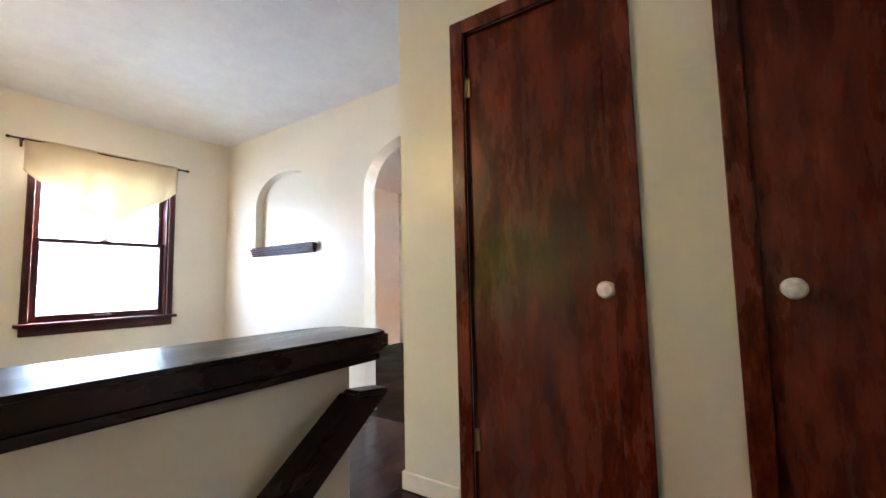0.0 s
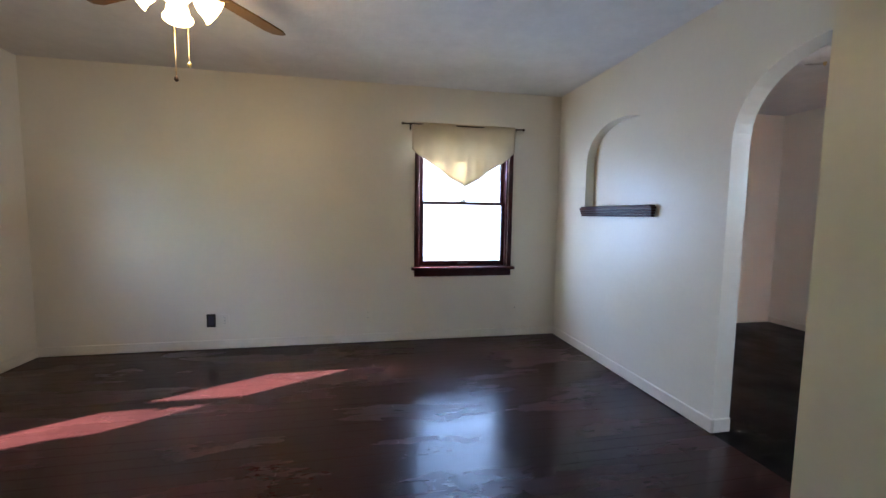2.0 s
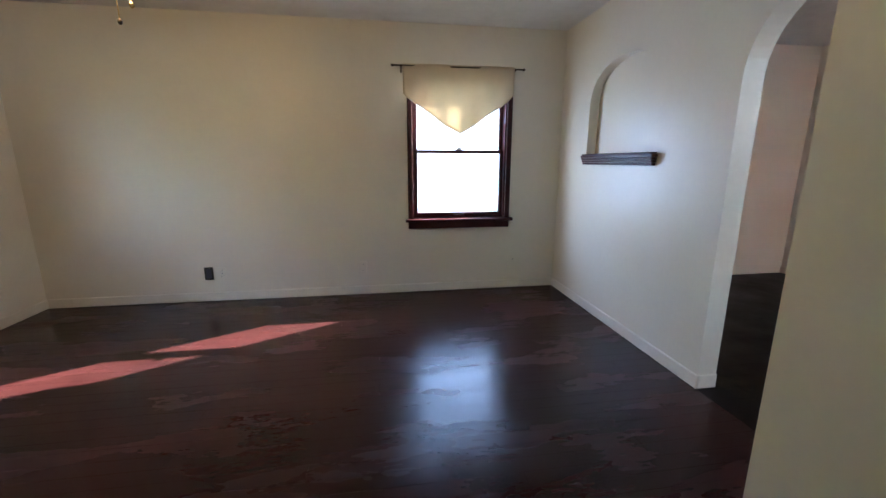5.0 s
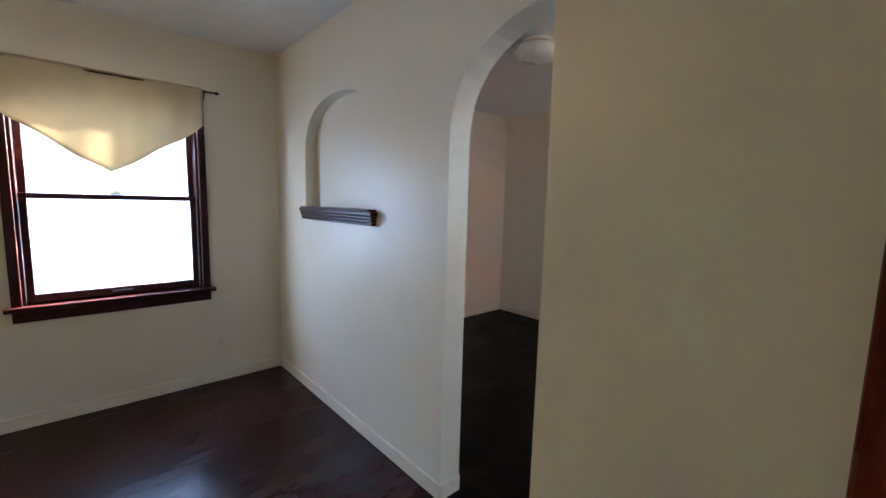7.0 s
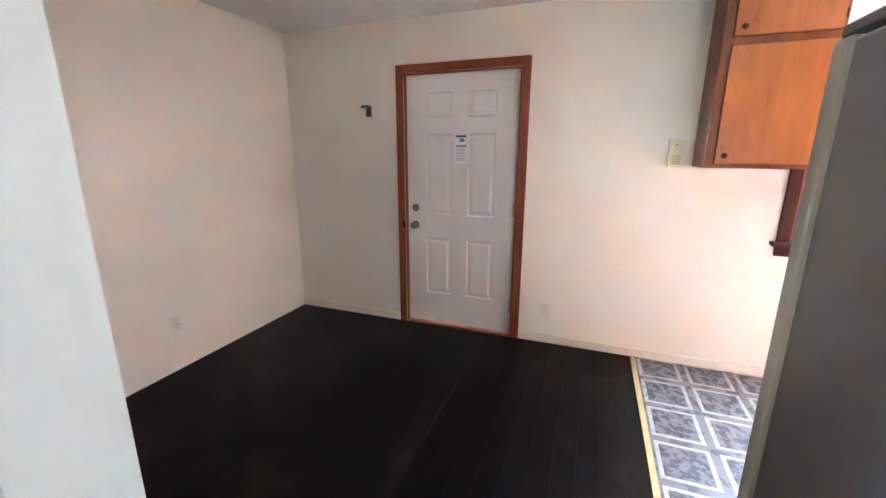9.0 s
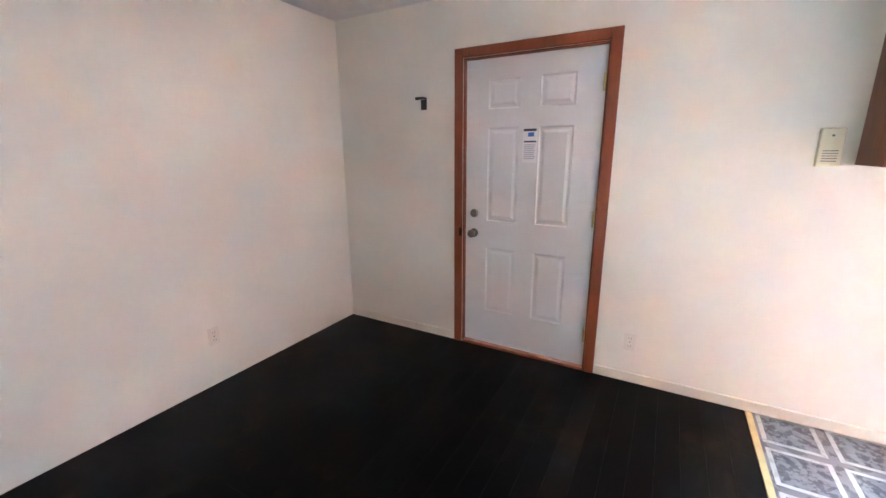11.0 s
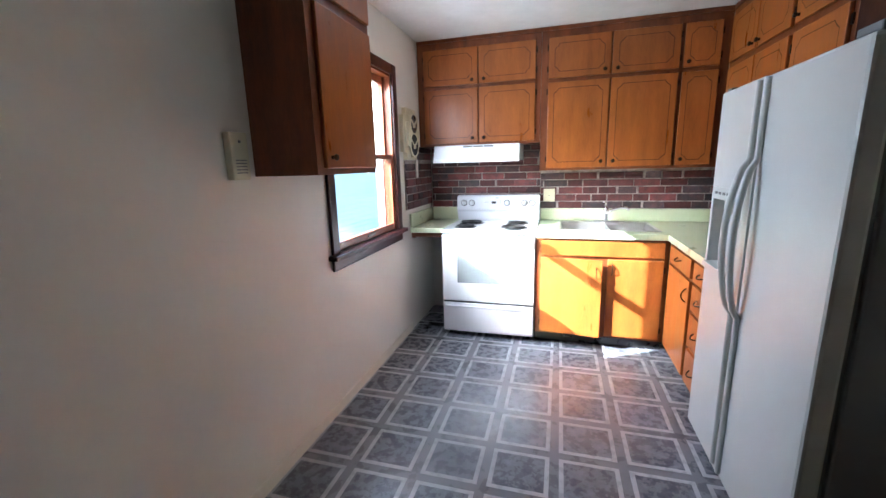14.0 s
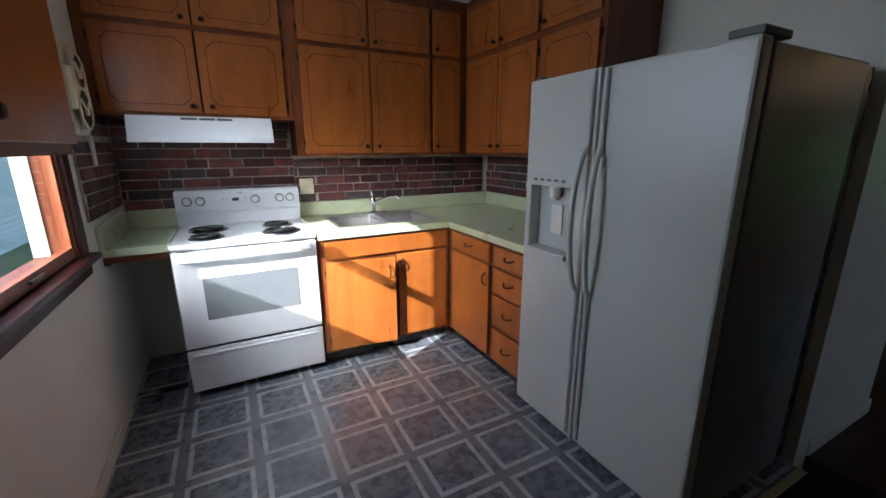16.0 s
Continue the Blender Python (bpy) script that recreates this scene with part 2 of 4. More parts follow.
def box(bm, x0, x1, y0, y1, z0, z1, bevel=0.0, slot=0):
    r = bmesh.ops.create_cube(bm, size=1)
    v = r["verts"]
    bmesh.ops.scale(bm, vec=(abs(x1 - x0), abs(y1 - y0), abs(z1 - z0)), verts=v)
    bmesh.ops.translate(bm, vec=((x0 + x1) / 2, (y0 + y1) / 2, (z0 + z1) / 2), verts=v)
    faces = {f for q in v for f in q.link_faces}
    for f in faces:
        f.material_index = slot
    if bevel:
        edges = {e for q in v for e in q.link_edges}
        bmesh.ops.bevel(bm, geom=list(edges), offset=bevel, segments=2, profile=0.5, affect='EDGES')
    return bm


def boxes(*specs, bevel=0.0):
    bm = bmesh.new()
    for s in specs:
        box(bm, *s, bevel=bevel)
    return bm


def lathe(bm, profile, at, axis='Z', n=20, slot=0):
    """A turned solid: profile rows of (radius, height along the axis)."""
    rings = []
    for r, h in profile:
        ring = []
        for i in range(n):
            a = 2 * math.pi * i / n
            p = Vector((r * math.cos(a), r * math.sin(a), h))
            if axis == 'X':
                p = Vector((p.z, p.x, p.y))
            elif axis == 'Y':
                p = Vector((p.x, p.z, p.y))
            ring.append(bm.verts.new(p + Vector(at)))
        rings.append(ring)
    for a, b in zip(rings, rings[1:]):
        for i in range(n):
            bm.faces.new((a[i], a[(i + 1) % n], b[(i + 1) % n], b[i])).material_index = slot
    for ring in (rings[0], rings[-1]):
        bm.faces.new(ring).material_index = slot
    return bm


def tube(bm, points, r=0.005, n=8):
    """A round bar along a line of points."""
    pts = [Vector(p) for p in points]
    rings = []
    for i, p in enumerate(pts):
        d = (pts[min(i + 1, len(pts) - 1)] - pts[max(i - 1, 0)]).normalized()
        side = d.cross(Vector((0, 0, 1)) if abs(d.z) < 0.9 else Vector((1, 0, 0))).normalized()
        up = side.cross(d)
        rings.append([bm.verts.new(p + r * (math.cos(2 * math.pi * k / n) * side + math.sin(2 * math.pi * k / n) * up)) for k in range(n)])
    for a, b in zip(rings, rings[1:]):
        for k in range(n):
            bm.faces.new((a[k], a[(k + 1) % n], b[(k + 1) % n], b[k]))
    bm.faces.new(rings[0])
    bm.faces.new(rings[-1])
    return bm


def prism(bm, ring, offset, slot=0):
    """A flat outline pushed along an offset."""
    a = [bm.verts.new(p) for p in ring]
    b = [bm.verts.new(Vector(p) + Vector(offset)) for p in ring]
    n = len(a)
    for i in range(n):
        bm.faces.new((a[i], a[(i + 1) % n], b[(i + 1) % n], b[i])).material_index = slot
    bm.faces.new(a).material_index = slot
    bm.faces.new(b[::-1]).material_index = slot
    return bm


def shell(name, bm, material, label, parent=None):
    return tagged(part(name, bm, material, parent), label, kind="structure")


# ---- plan ----
H = 2.47                     # ceiling
XW, XA, XB, XE = -1.96, 2.745, 2.865, 5.635   # west wall, two faces of the arch wall, east wall
YN, YND, YS = 4.66, 4.724, -0.86             # north walls, kitchen south wall
XC, YC = 2.05, 1.70          # closet corner
T = 0.15

# north wall with a window opening
WN = (1.285, 2.195, 0.735, 2.06)
shell("wall_north", boxes((XW - T, WN[0], YN, YN + T, -0.6, H), (WN[1], XA, YN, YN + T, -0.6, H),
                          (WN[0], WN[1], YN, YN + T, -0.6, WN[2]), (WN[0], WN[1], YN, YN + T, WN[3], H)),
      M_WALL, "cream painted plaster wall with a sash window")
WW = (2.37, 3.41, 0.76, 2.05)
shell("wall_west", boxes((XW - T, XW, -1.0, WW[0], -2.4, H), (XW - T, XW, WW[1], YN, -2.4, H),
                         (XW - T, XW, WW[0], WW[1], -2.4, WW[2]), (XW - T, XW, WW[0], WW[1], WW[3], H)),
      M_WALL, "cream painted plaster wall with a wide sash window")
shell("wall_dining_north", boxes((XA, XE + T, YND, YND + T, -0.6, H)), M_DINE, "plain off-white plaster wall")
WE = (0.04, 0.94, 0.945, 2.09)
DE = (2.655, 3.59, 2.08)
shell("wall_east", boxes((XE, XE + T, DE[1], YND, -0.6, H), (XE, XE + T, DE[0], DE[1], DE[2], H),
                         (XE, XE + T, DE[0], DE[1], -0.6, 0), (XE, XE + T, WE[1], DE[0], -0.6, H),
                         (XE, XE + T, YS - T, WE[0], -0.6, H), (XE, XE + T, WE[0], WE[1], -0.6, WE[2]),
                         (XE, XE + T, WE[0], WE[1], WE[3], H)),
      M_DINE, "off-white plaster wall with an entry door and window")
shell("wall_kitchen_south", boxes((XA, XE, YS - T, YS, -0.6, H)), M_DINE, "off-white plaster wall behind the cabinets")


def arch_height(y, mid, half, spring, rise, power=2.2):
    k = min(1.0, abs(y - mid) / half)
    return spring + rise * (1 - k ** power) ** (1 / power)


ARCH = (2.1785, 0.4765, 1.66, 0.41)    # middle, half width, spring, rise
NICHE = (3.675, 0.455, 1.72, 0.315)
NICHE_SILL, NICHE_DEPTH = 1.33, 0.08


def arch_wall():
    bm = bmesh.new()
    a0, a1 = ARCH[0] - ARCH[1], ARCH[0] + ARCH[1]
    n0, n1 = NICHE[0] - NICHE[1], NICHE[0] + NICHE[1]
    box(bm, XA, XB, YS, a0, -0.3, H)
    box(bm, XA, XB, a1, n0, -0.3, H)
    box(bm, XA, XB, n1, YND, -0.3, H)
    box(bm, XA, XB, n0, n1, -0.3, NICHE_SILL)
    box(bm, XA + NICHE_DEPTH, XB, n0, n1, NICHE_SILL, H)
    for mid, half, spring, rise, x1 in ((*ARCH, XB), (*NICHE, XA + NICHE_DEPTH)):
        n = 28
        ys = [mid - half * math.cos(math.pi * i / n) for i in range(n + 1)]
        for p, q in zip(ys, ys[1:]):
            zp, zq = (arch_height(v, mid, half, spring, rise) for v in (p, q))
            prism(bm, [(XA, p, zp), (XA, q, zq), (XA, q, H), (XA, p, H)], (x1 - XA, 0, 0))
    return bm


shell("wall_arch", arch_wall(), M_WALL, "cream plaster wall with an arched doorway and arched niche")

# closet block beside the stairs, with two door openings
C1, C2, CZ = (0.715, 1.315), (-0.32, 0.305), 2.115
shell("wall_closet", boxes((XC, XC + 0.1, C1[1], YC, 0, H), (XC, XC + 0.1, C2[1], C1[0], 0, H), (XC, XC + 0.1, -0.62, C2[0], 0, H),
                           (XC, XC + 0.1, C1[0], C1[1], CZ, H), (XC, XC + 0.1, C2[0], C2[1], CZ, H),
                           (XC + 0.1, XA, YC - 0.1, YC, 0, H)), M_WALL, "cream painted closet wall with two doorways")
shell("wall_hall_south", boxes((1.1, XA, -0.72, -0.62, -0.3, H), (1.0, 1.1, -0.72, 0.0, -2.4, H), (XW, 1.0, -0.1, 0.0, -2.4, H)),
      M_WALL, "cream painted stairwell wall")
shell("ceiling", boxes((XW - T, XE + T, YS - T, YND + T, H, H + 0.2)), M_CEIL, "white stippled plaster ceiling")

# floors: dark bed under the boards, stairwell cut out
shell("subfloor", boxes((XW, XA, 1.2, YN, -0.2, -0.012), (1.1, XA + 0.1, -0.62, 1.2, -0.2, -0.012), (XA, XE, 1.73, YND, -0.2, -0.012),
                        (XB, XE, YS, 1.73, -0.2, -0.0045)), M_GAP, "dark bed under the floor boards")


# ---- stairs and half wall ----
steps = thing("staircase", (0.9, 0.5, -0.18), "dark wooden stairs going down along the half wall", "stairs", kind="structure")
for i in range(9):
    x1 = 1.1 - 0.27 * i
    z1 = -0.18 * (i + 1)
    part("step", boxes((x1 - 0.30, x1, 0.004, 1.016, z1 - 0.03, z1), (x1 - 0.025, x1 - 0.004, 0.004, 1.016, z1, z1 + 0.146)), M_CAP, steps)
half = thing("half_wall", (0, 1.1, 0), "cream stair half wall with a dark wooden cap", "half wall", kind="structure")
part("wall_body", boxes((XW, 1.06, 1.02, 1.2, -1.75, 0.824)), M_WALL, half)
bm = bmesh.new()
ring = [(XW, 0.985, 0.84), (1.10, 0.985, 0.84), (1.15, 1.0, 0.84), (1.172, 1.04, 0.84), (1.172, 1.155, 0.84), (1.14, 1.192, 0.84), (1.09, 1.207, 0.84), (XW, 1.207, 0.84)]
prism(bm, ring, (0, 0, 0.038))
bmesh.ops.bevel(bm, geom=[e for e in bm.edges if abs(e.verts[0].co.z - e.verts[1].co.z) < 1e-6], offset=0.007, segments=2, affect='EDGES')
part("cap", bm, M_CAP, half, "dark polished wooden cap with rounded corners")
bm = boxes((XW, 1.115, 0.990, 1.204, 0.8245, 0.839), bevel=0.004)
part("cap_moulding", bm, M_CAP, half)
rail = thing("handrail", (0.9, 0.93, 0.6), "dark wooden handrail sloping down the half wall", "handrail")
bm = bmesh.new()
prism(bm, [(1.085, 0.93, 0.785), (1.0, 0.93, 0.795), (-0.90, 0.93, -0.535), (-0.825, 0.93, -0.552)], (0, 0.05, 0))
bmesh.ops.bevel(bm, geom=list(bm.edges), offset=0.008, segments=2, affect='EDGES')
part("rail", bm, M_CAP, rail)
for x, z in ((0.8, 0.60), (-0.3, -0.17)):
    part("bracket", tube(bmesh.new(), [(x, 0.955, z + 0.02), (x, 0.96, z - 0.05), (x, 1.02, z - 0.07)], 0.008), M_BRONZE, rail)

# ---- baseboards ----
def baseboard(name, bm):
    bmesh.ops.bevel(bm, geom=[e for e in bm.edges], offset=0.004, segments=1, affect='EDGES')
    shell(name, bm, M_TRIMW, "narrow cream painted baseboard")


A1 = ARCH[0] + ARCH[1]
baseboard("baseboard_living", boxes((XW + 0.0135, XA - 0.0135, YN - 0.013, YN - 0.001, 0.002, 0.085), (XW + 0.001, XW + 0.013, 1.24, YN - 0.001, 0.002, 0.085),
                                    (XA - 0.013, XA - 0.001, A1 - 0.012, YN - 0.001, 0.002, 0.085), (XA - 0.0005, XB, A1 - 0.012, A1 - 0.0005, 0.002, 0.085)))
baseboard("baseboard_closet", boxes((XC - 0.013, XC - 0.001, 1.39, YC + 0.012, 0.002, 0.085), (XC - 0.0005, XA, YC + 0.001, YC + 0.012, 0.002, 0.085),
                                    (XC - 0.013, XC - 0.001, 0.38, 0.612, 0.002, 0.085)))
baseboard("baseboard_dining", boxes((XE - 0.013, XE - 0.001, 3.66, YND, 0.002, 0.07), (XE - 0.013, XE - 0.001, -0.2, 2.585, 0.002, 0.07)))


# ---- windows ----
def window(name, turn, w, z0, z1, meet, wood, inner, label, storm=False, c=0.07, set_in=0.035, stile=0.034, outer=None):
    """A sash window in a wall: own x along the wall, own y outward, origin on the inner face below the middle."""
    win = thing(name, label=label, category="window", kind="structure", turn=turn)
    h = w / 2
    part("casing", boxes((-h - c, -h, -0.02, -0.001, z0, z1 + c), (h, h + c, -0.02, -0.001, z0, z1 + c), (-h, h, -0.019, -0.001, z1, z1 + c), bevel=0.004), wood, win)
    part("stool", boxes((-h - c - 0.03, h + c + 0.03, -0.055, 0.06, z0 - 0.028, z0), bevel=0.006), wood, win)
    part("apron", boxes((-h - c, h + c, -0.018, -0.001, z0 - 0.095, z0 - 0.029), bevel=0.004), wood, win)
    if outer:
        part("outer_stop", boxes((-h + 0.0165, -h + 0.022, set_in + 0.082, 0.144, z0 + 0.02, z1 - 0.02), (h - 0.022, h - 0.0165, set_in + 0.082, 0.144, z0 + 0.02, z1 - 0.02)), outer, win, "white painted outer stop")
    part("jamb", boxes((-h + 0.001, -h + 0.016, 0.0, 0.145, z0 + 0.001, z1 - 0.001), (h - 0.016, h - 0.001, 0.0, 0.145, z0 + 0.001, z1 - 0.001),
                       (-h + 0.017, h - 0.017, 0.0, 0.145, z1 - 0.017, z1 - 0.001), (-h + 0.017, h - 0.017, 0.061, 0.145, z0 + 0.001, z0 + 0.016)), inner, win)
    s = stile
    a, b = -h + 0.018, h - 0.018
    for nm, y, lo, hi, bot in (("lower_sash", set_in, z0 + 0.004, meet + 0.016, 0.05), ("upper_sash", set_in + 0.045, meet - 0.016, z1 - 0.02, 0.032)):
        top = 0.032 if nm == "lower_sash" else 0.05
        sash = part(nm, boxes((a, a + s, y, y + 0.035, lo, hi), (b - s, b, y, y + 0.035, lo, hi),
                              (a + s, b - s, y + 0.001, y + 0.034, lo, lo + bot), (a + s, b - s, y + 0.001, y + 0.034, hi - top, hi), bevel=0.003), inner, win)
        pane = part("pane", boxes((a + s - 0.004, b - s + 0.004, y + 0.016, y + 0.019, lo + bot - 0.004, hi - top + 0.004)), M_GLASS, sash, "clear glass pane")
        pane.visible_shadow = False
        if nm == "lower_sash":
            part("sash_lift", boxes((-0.055, 0.055, y - 0.012, y, lo + 0.02, lo + 0.034), bevel=0.003), M_NICKEL, sash, "small metal sash lift")
    part("sash_lock", boxes((-0.03, 0.03, set_in + 0.005, set_in + 0.04, meet + 0.017, meet + 0.034), (-0.012, 0.022, set_in - 0.005, set_in + 0.015, meet + 0.02, meet + 0.045), bevel=0.003), M_WPLATE, win, "white sash lock")
    if storm:
        part("storm_bar", boxes((a, b, 0.122, 0.134, meet - 0.28, meet - 0.258), (a, a + 0.03, 0.12, 0.14, z0 + 0.017, z1 - 0.018), (b - 0.03, b, 0.12, 0.14, z0 + 0.017, z1 - 0.018)), M_ALU, win, "pale aluminium storm frame")
    return win


window("window_1", pose((WN[0] + WN[1]) / 2, YN, 0), WN[1] - WN[0], WN[2], WN[3], 1.37, M_DARK, M_DARK, "dark-stained double-hung sash window with bright glass", c=0.045)
window("window_2", pose(XW, (WW[0] + WW[1]) / 2, 0, 0, 0, 90), WW[1] - WW[0], WW[2], WW[3], 1.36, M_DARK, M_DARK, "dark-stained sash window looking onto green trees", True)
window("window_3", pose(XE, (WE[0] + WE[1]) / 2, 0, 0, 0, -90), WE[1] - WE[0], WE[2], WE[3], 1.50, M_DARK, M_DTRIM, "dark-trimmed kitchen sash window with reddish wooden sashes", set_in=0.006, stile=0.024, outer=M_WPLATE)


def valance(turn, w, drop, tip, rod, label):
    """A cloth valance pointed in the middle, on a thin dark rod."""
    v = thing("window_valance", label=label, category="valance", group="pointed valances", turn=turn)
    bm = bmesh.new()
    nx, nz = 48, 14
    grid = []
    for i in range(nx + 1):
        u = i / nx
        k = 1 - abs(2 * u - 1)
        low = drop + (tip - drop) * k ** 0.92 + 0.006 * math.sin(u * 23)
        col = []
        for j in range(nz + 1):
            q = j / nz
            y = -0.088 + 0.008 * math.sin(u * 31 + q * 2) * (0.4 + q) + 0.006 * math.sin(u * 12.0 + 1.3) + 0.012 * (q < 0.06) - 0.01 * q * k
            col.append(bm.verts.new(((u - 0.5) * w, y, 0.018 - low * q)))
        grid.append(col)
    for a, b in zip(grid, grid[1:]):
        for j in range(nz):
            bm.faces.new((a[j], b[j], b[j + 1], a[j + 1]))
    cloth = part("cloth", bm, M_CLOTH, v, "cream cloth pointed in the middle", smooth=True)
    thick = cloth.modifiers.new("thickness", 'SOLIDIFY')
    thick.thickness = 0.002
    r = part("rod", tube(bmesh.new(), [(-rod / 2, -0.075, 0), (rod / 2, -0.075, 0)], 0.007), M_BRONZE, v, "thin dark curtain rod")
    for s in (-1, 1):
        part("finial", lathe(bmesh.new(), [(0.004, 0), (0.011, 0.006), (0.012, 0.016), (0.005, 0.026)], (s * rod / 2 - (0.026 if s < 0 else 0), -0.075, 0), 'X', 10), M_BRONZE, r)
        part("bracket", boxes((s * (w / 2 + 0.012) - 0.006, s * (w / 2 + 0.012) + 0.006, -0.07, -0.002, -0.012, 0.004), (s * (w / 2 + 0.012) - 0.008, s * (w / 2 + 0.012) + 0.008, -0.024, -0.021, -0.05, 0.02), bevel=0.002), M_BRONZE, v)
    return v


valance(pose(1.715, YN, 2.10), 1.02, 0.25, 0.60, 1.17, "cream cloth valance on a dark rod over the window")
valance(pose(XW, 2.92, 2.08, 0, 0, 90), 1.05, 0.22, 0.62, 1.32, "cream cloth valance on a dark rod over the wide window")

# ---- closet doors ----
def closet_door(name, y0, y1, knob_y, hinge_y, label):
    d = thing(name, (XC, (y0 + y1) / 2, 0), label, "door", "closet doors", kind="structure")
    leaf = part("door_leaf", boxes((XC + 0.012, XC + 0.047, y0 + 0.006, y1 - 0.006, 0.012, CZ - 0.005), bevel=0.003), M_DOORD, d, "streaked mahogany slab door")
    c, cl = 0.066, 0.096
    part("casing", boxes((XC - 0.019, XC - 0.001, y0 - cl, y0, 0.001, CZ + c), (XC - 0.019, XC - 0.001, y1, y1 + c, 0.001, CZ + c), (XC - 0.018, XC - 0.001, y0, y1, CZ, CZ + c), bevel=0.004), M_DOORD, d)
    part("door_jamb", boxes((XC - 0.0005, XC + 0.1, y1 - 0.0052, y1 - 0.0005, 0.001, CZ - 0.006), (XC - 0.0005, XC + 0.1, y0 + 0.0005, y0 + 0.0052, 0.001, CZ - 0.006),
                            (XC - 0.0005, XC + 0.1, y0 + 0.0005, y1 - 0.0005, CZ - 0.0045, CZ - 0.0005)), M_DARK, d)
    k = part("door_knob", lathe(bmesh.new(), [(0.012, 0.012), (0.010, -0.018), (0.026, -0.028), (0.031, -0.042), (0.024, -0.056), (0.008, -0.061)], (XC, knob_y, 0.935), 'X', 20), M_PORC, leaf, "white porcelain knob", smooth=True)
    part("rosette", lathe(bmesh.new(), [(0.028, 0.012), (0.026, 0.004), (0.014, 0.001)], (XC, knob_y, 0.935), 'X', 18), M_BRASS, k)
    for z in (0.30, 1.86):
        h = part("hinge", boxes((XC + 0.004, XC + 0.0115, hinge_y - 0.014, hinge_y + 0.014, z - 0.045, z + 0.045)), M_BRASS, leaf, "brass hinge")
        part("hinge_pin", lathe(bmesh.new(), [(0.0055, -0.048), (0.0055, 0.048)], (XC + 0.002, hinge_y + 0.004, z), 'Z', 8), M_BRASS, h)


closet_door("door_1", *C1, 0.742, 1.307, "dark mahogany slab door with a porcelain knob")
closet_door("door_2", *C2, 0.235, -0.312, "dark mahogany closet door beside the landing")

# ---- entry door ----
door = thing("door_3", (XE, 3.12, 0), "white six-panel entry door with reddish oak trim", "door", kind="structure")
c = 0.062
part("casing", boxes((XE - 0.018, XE - 0.001, DE[0] - c, DE[0], 0.001, DE[2] + c), (XE - 0.018, XE - 0.001, DE[1], DE[1] + c, 0.001, DE[2] + c), (XE - 0.017, XE - 0.001, DE[0], DE[1], DE[2], DE[2] + c), bevel=0.004), M_DTRIM, door, "reddish oak casing")
part("door_jamb", boxes((XE, XE + 0.14, DE[0] + 0.001, DE[0] + 0.012, 0.001, DE[2] - 0.001), (XE, XE + 0.14, DE[1] - 0.012, DE[1] - 0.001, 0.001, DE[2] - 0.001), (XE, XE + 0.14, DE[0] + 0.013, DE[1] - 0.013, DE[2] - 0.012, DE[2] - 0.001)), M_DTRIM, door)
part("door_stop", boxes((XE + 0.068, XE + 0.1, DE[0] + 0.0125, DE[0] + 0.03, 0.022, DE[2] - 0.013), (XE + 0.068, XE + 0.1, DE[1] - 0.03, DE[1] - 0.0125, 0.022, DE[2] - 0.013), (XE + 0.068, XE + 0.1, DE[0] + 0.031, DE[1] - 0.031, DE[2] - 0.035, DE[2] - 0.0125)), M_DTRIM, door)
part("threshold", boxes((XE - 0.015, XE + 0.15, DE[0] + 0.013, DE[1] - 0.013, 0.001, 0.022), bevel=0.004), M_DTRIM, door, "reddish wooden threshold")


def panelled_leaf():
    bm = bmesh.new()
    y0, y1, z0, z1 = DE[0] + 0.016, DE[1] - 0.016, 0.026, DE[2] - 0.015
    x = XE + 0.022
    ys = [y0, 2.835, 3.055, 3.19, 3.41, y1]
    zs = [z0, 0.29, 0.78, 0.98, 1.625, 1.745, 1.935, z1]
    for i in range(5):
        for j in range(7):
            if i in (1, 3) and j in (1, 3, 5):
                a, b, lo, hi = ys[i], ys[i + 1], zs[j], zs[j + 1]
                rows = [(0.0, 0.0), (0.009, 0.006), (0.022, 0.006), (0.04, 0.0015)]
                loops = [[bm.verts.new((x + d, *p)) for p in ((a + g, lo + g), (b - g, lo + g), (b - g, hi - g), (a + g, hi - g))] for g, d in rows]
                for p, q in zip(loops, loops[1:]):
                    for k in range(4):
                        bm.faces.new((p[k], p[(k + 1) % 4], q[(k + 1) % 4], q[k]))
                bm.faces.new(loops[-1])
            else:
                bm.faces.new([bm.verts.new((x, *p)) for p in ((ys[i], zs[j]), (ys[i + 1], zs[j]), (ys[i + 1], zs[j + 1]), (ys[i], zs[j + 1]))])
    bmesh.ops.remove_doubles(bm, verts=bm.verts, dist=1e-5)
    box(bm, x + 0.014, x + 0.044, y0, y1, z0, z1)
    return bm


leaf = part("door_leaf", panelled_leaf(), M_DOORW, door, "white painted six-panel leaf")
knob = part("door_knob", lathe(bmesh.new(), [(0.033, 0.022), (0.033, 0.016), (0.012, 0.012), (0.012, -0.012), (0.026, -0.02), (0.029, -0.036), (0.02, -0.048), (0.004, -0.05)], (XE, 3.505, 0.885), 'X', 18), M_NICKEL, leaf, "satin nickel knob", smooth=True)
part("deadbolt", lathe(bmesh.new(), [(0.031, 0.022), (0.03, 0.01), (0.024, 0.004), (0.006, 0.003), (0.006, -0.008)], (XE, 3.505, 1.03), 'X', 18), M_NICKEL, leaf, "round nickel deadbolt", smooth=True)
part("strike_plate", boxes((XE - 0.0195, XE - 0.0185, 3.585, 3.612, 0.86, 0.92)), M_BRONZE, door)
for z in (0.26, 1.05, 1.86):
    part("hinge", boxes((XE - 0.004, XE + 0.0215, 2.668, 2.682, z - 0.05, z + 0.05), bevel=0.002), M_BRASS, leaf, "brass hinge")
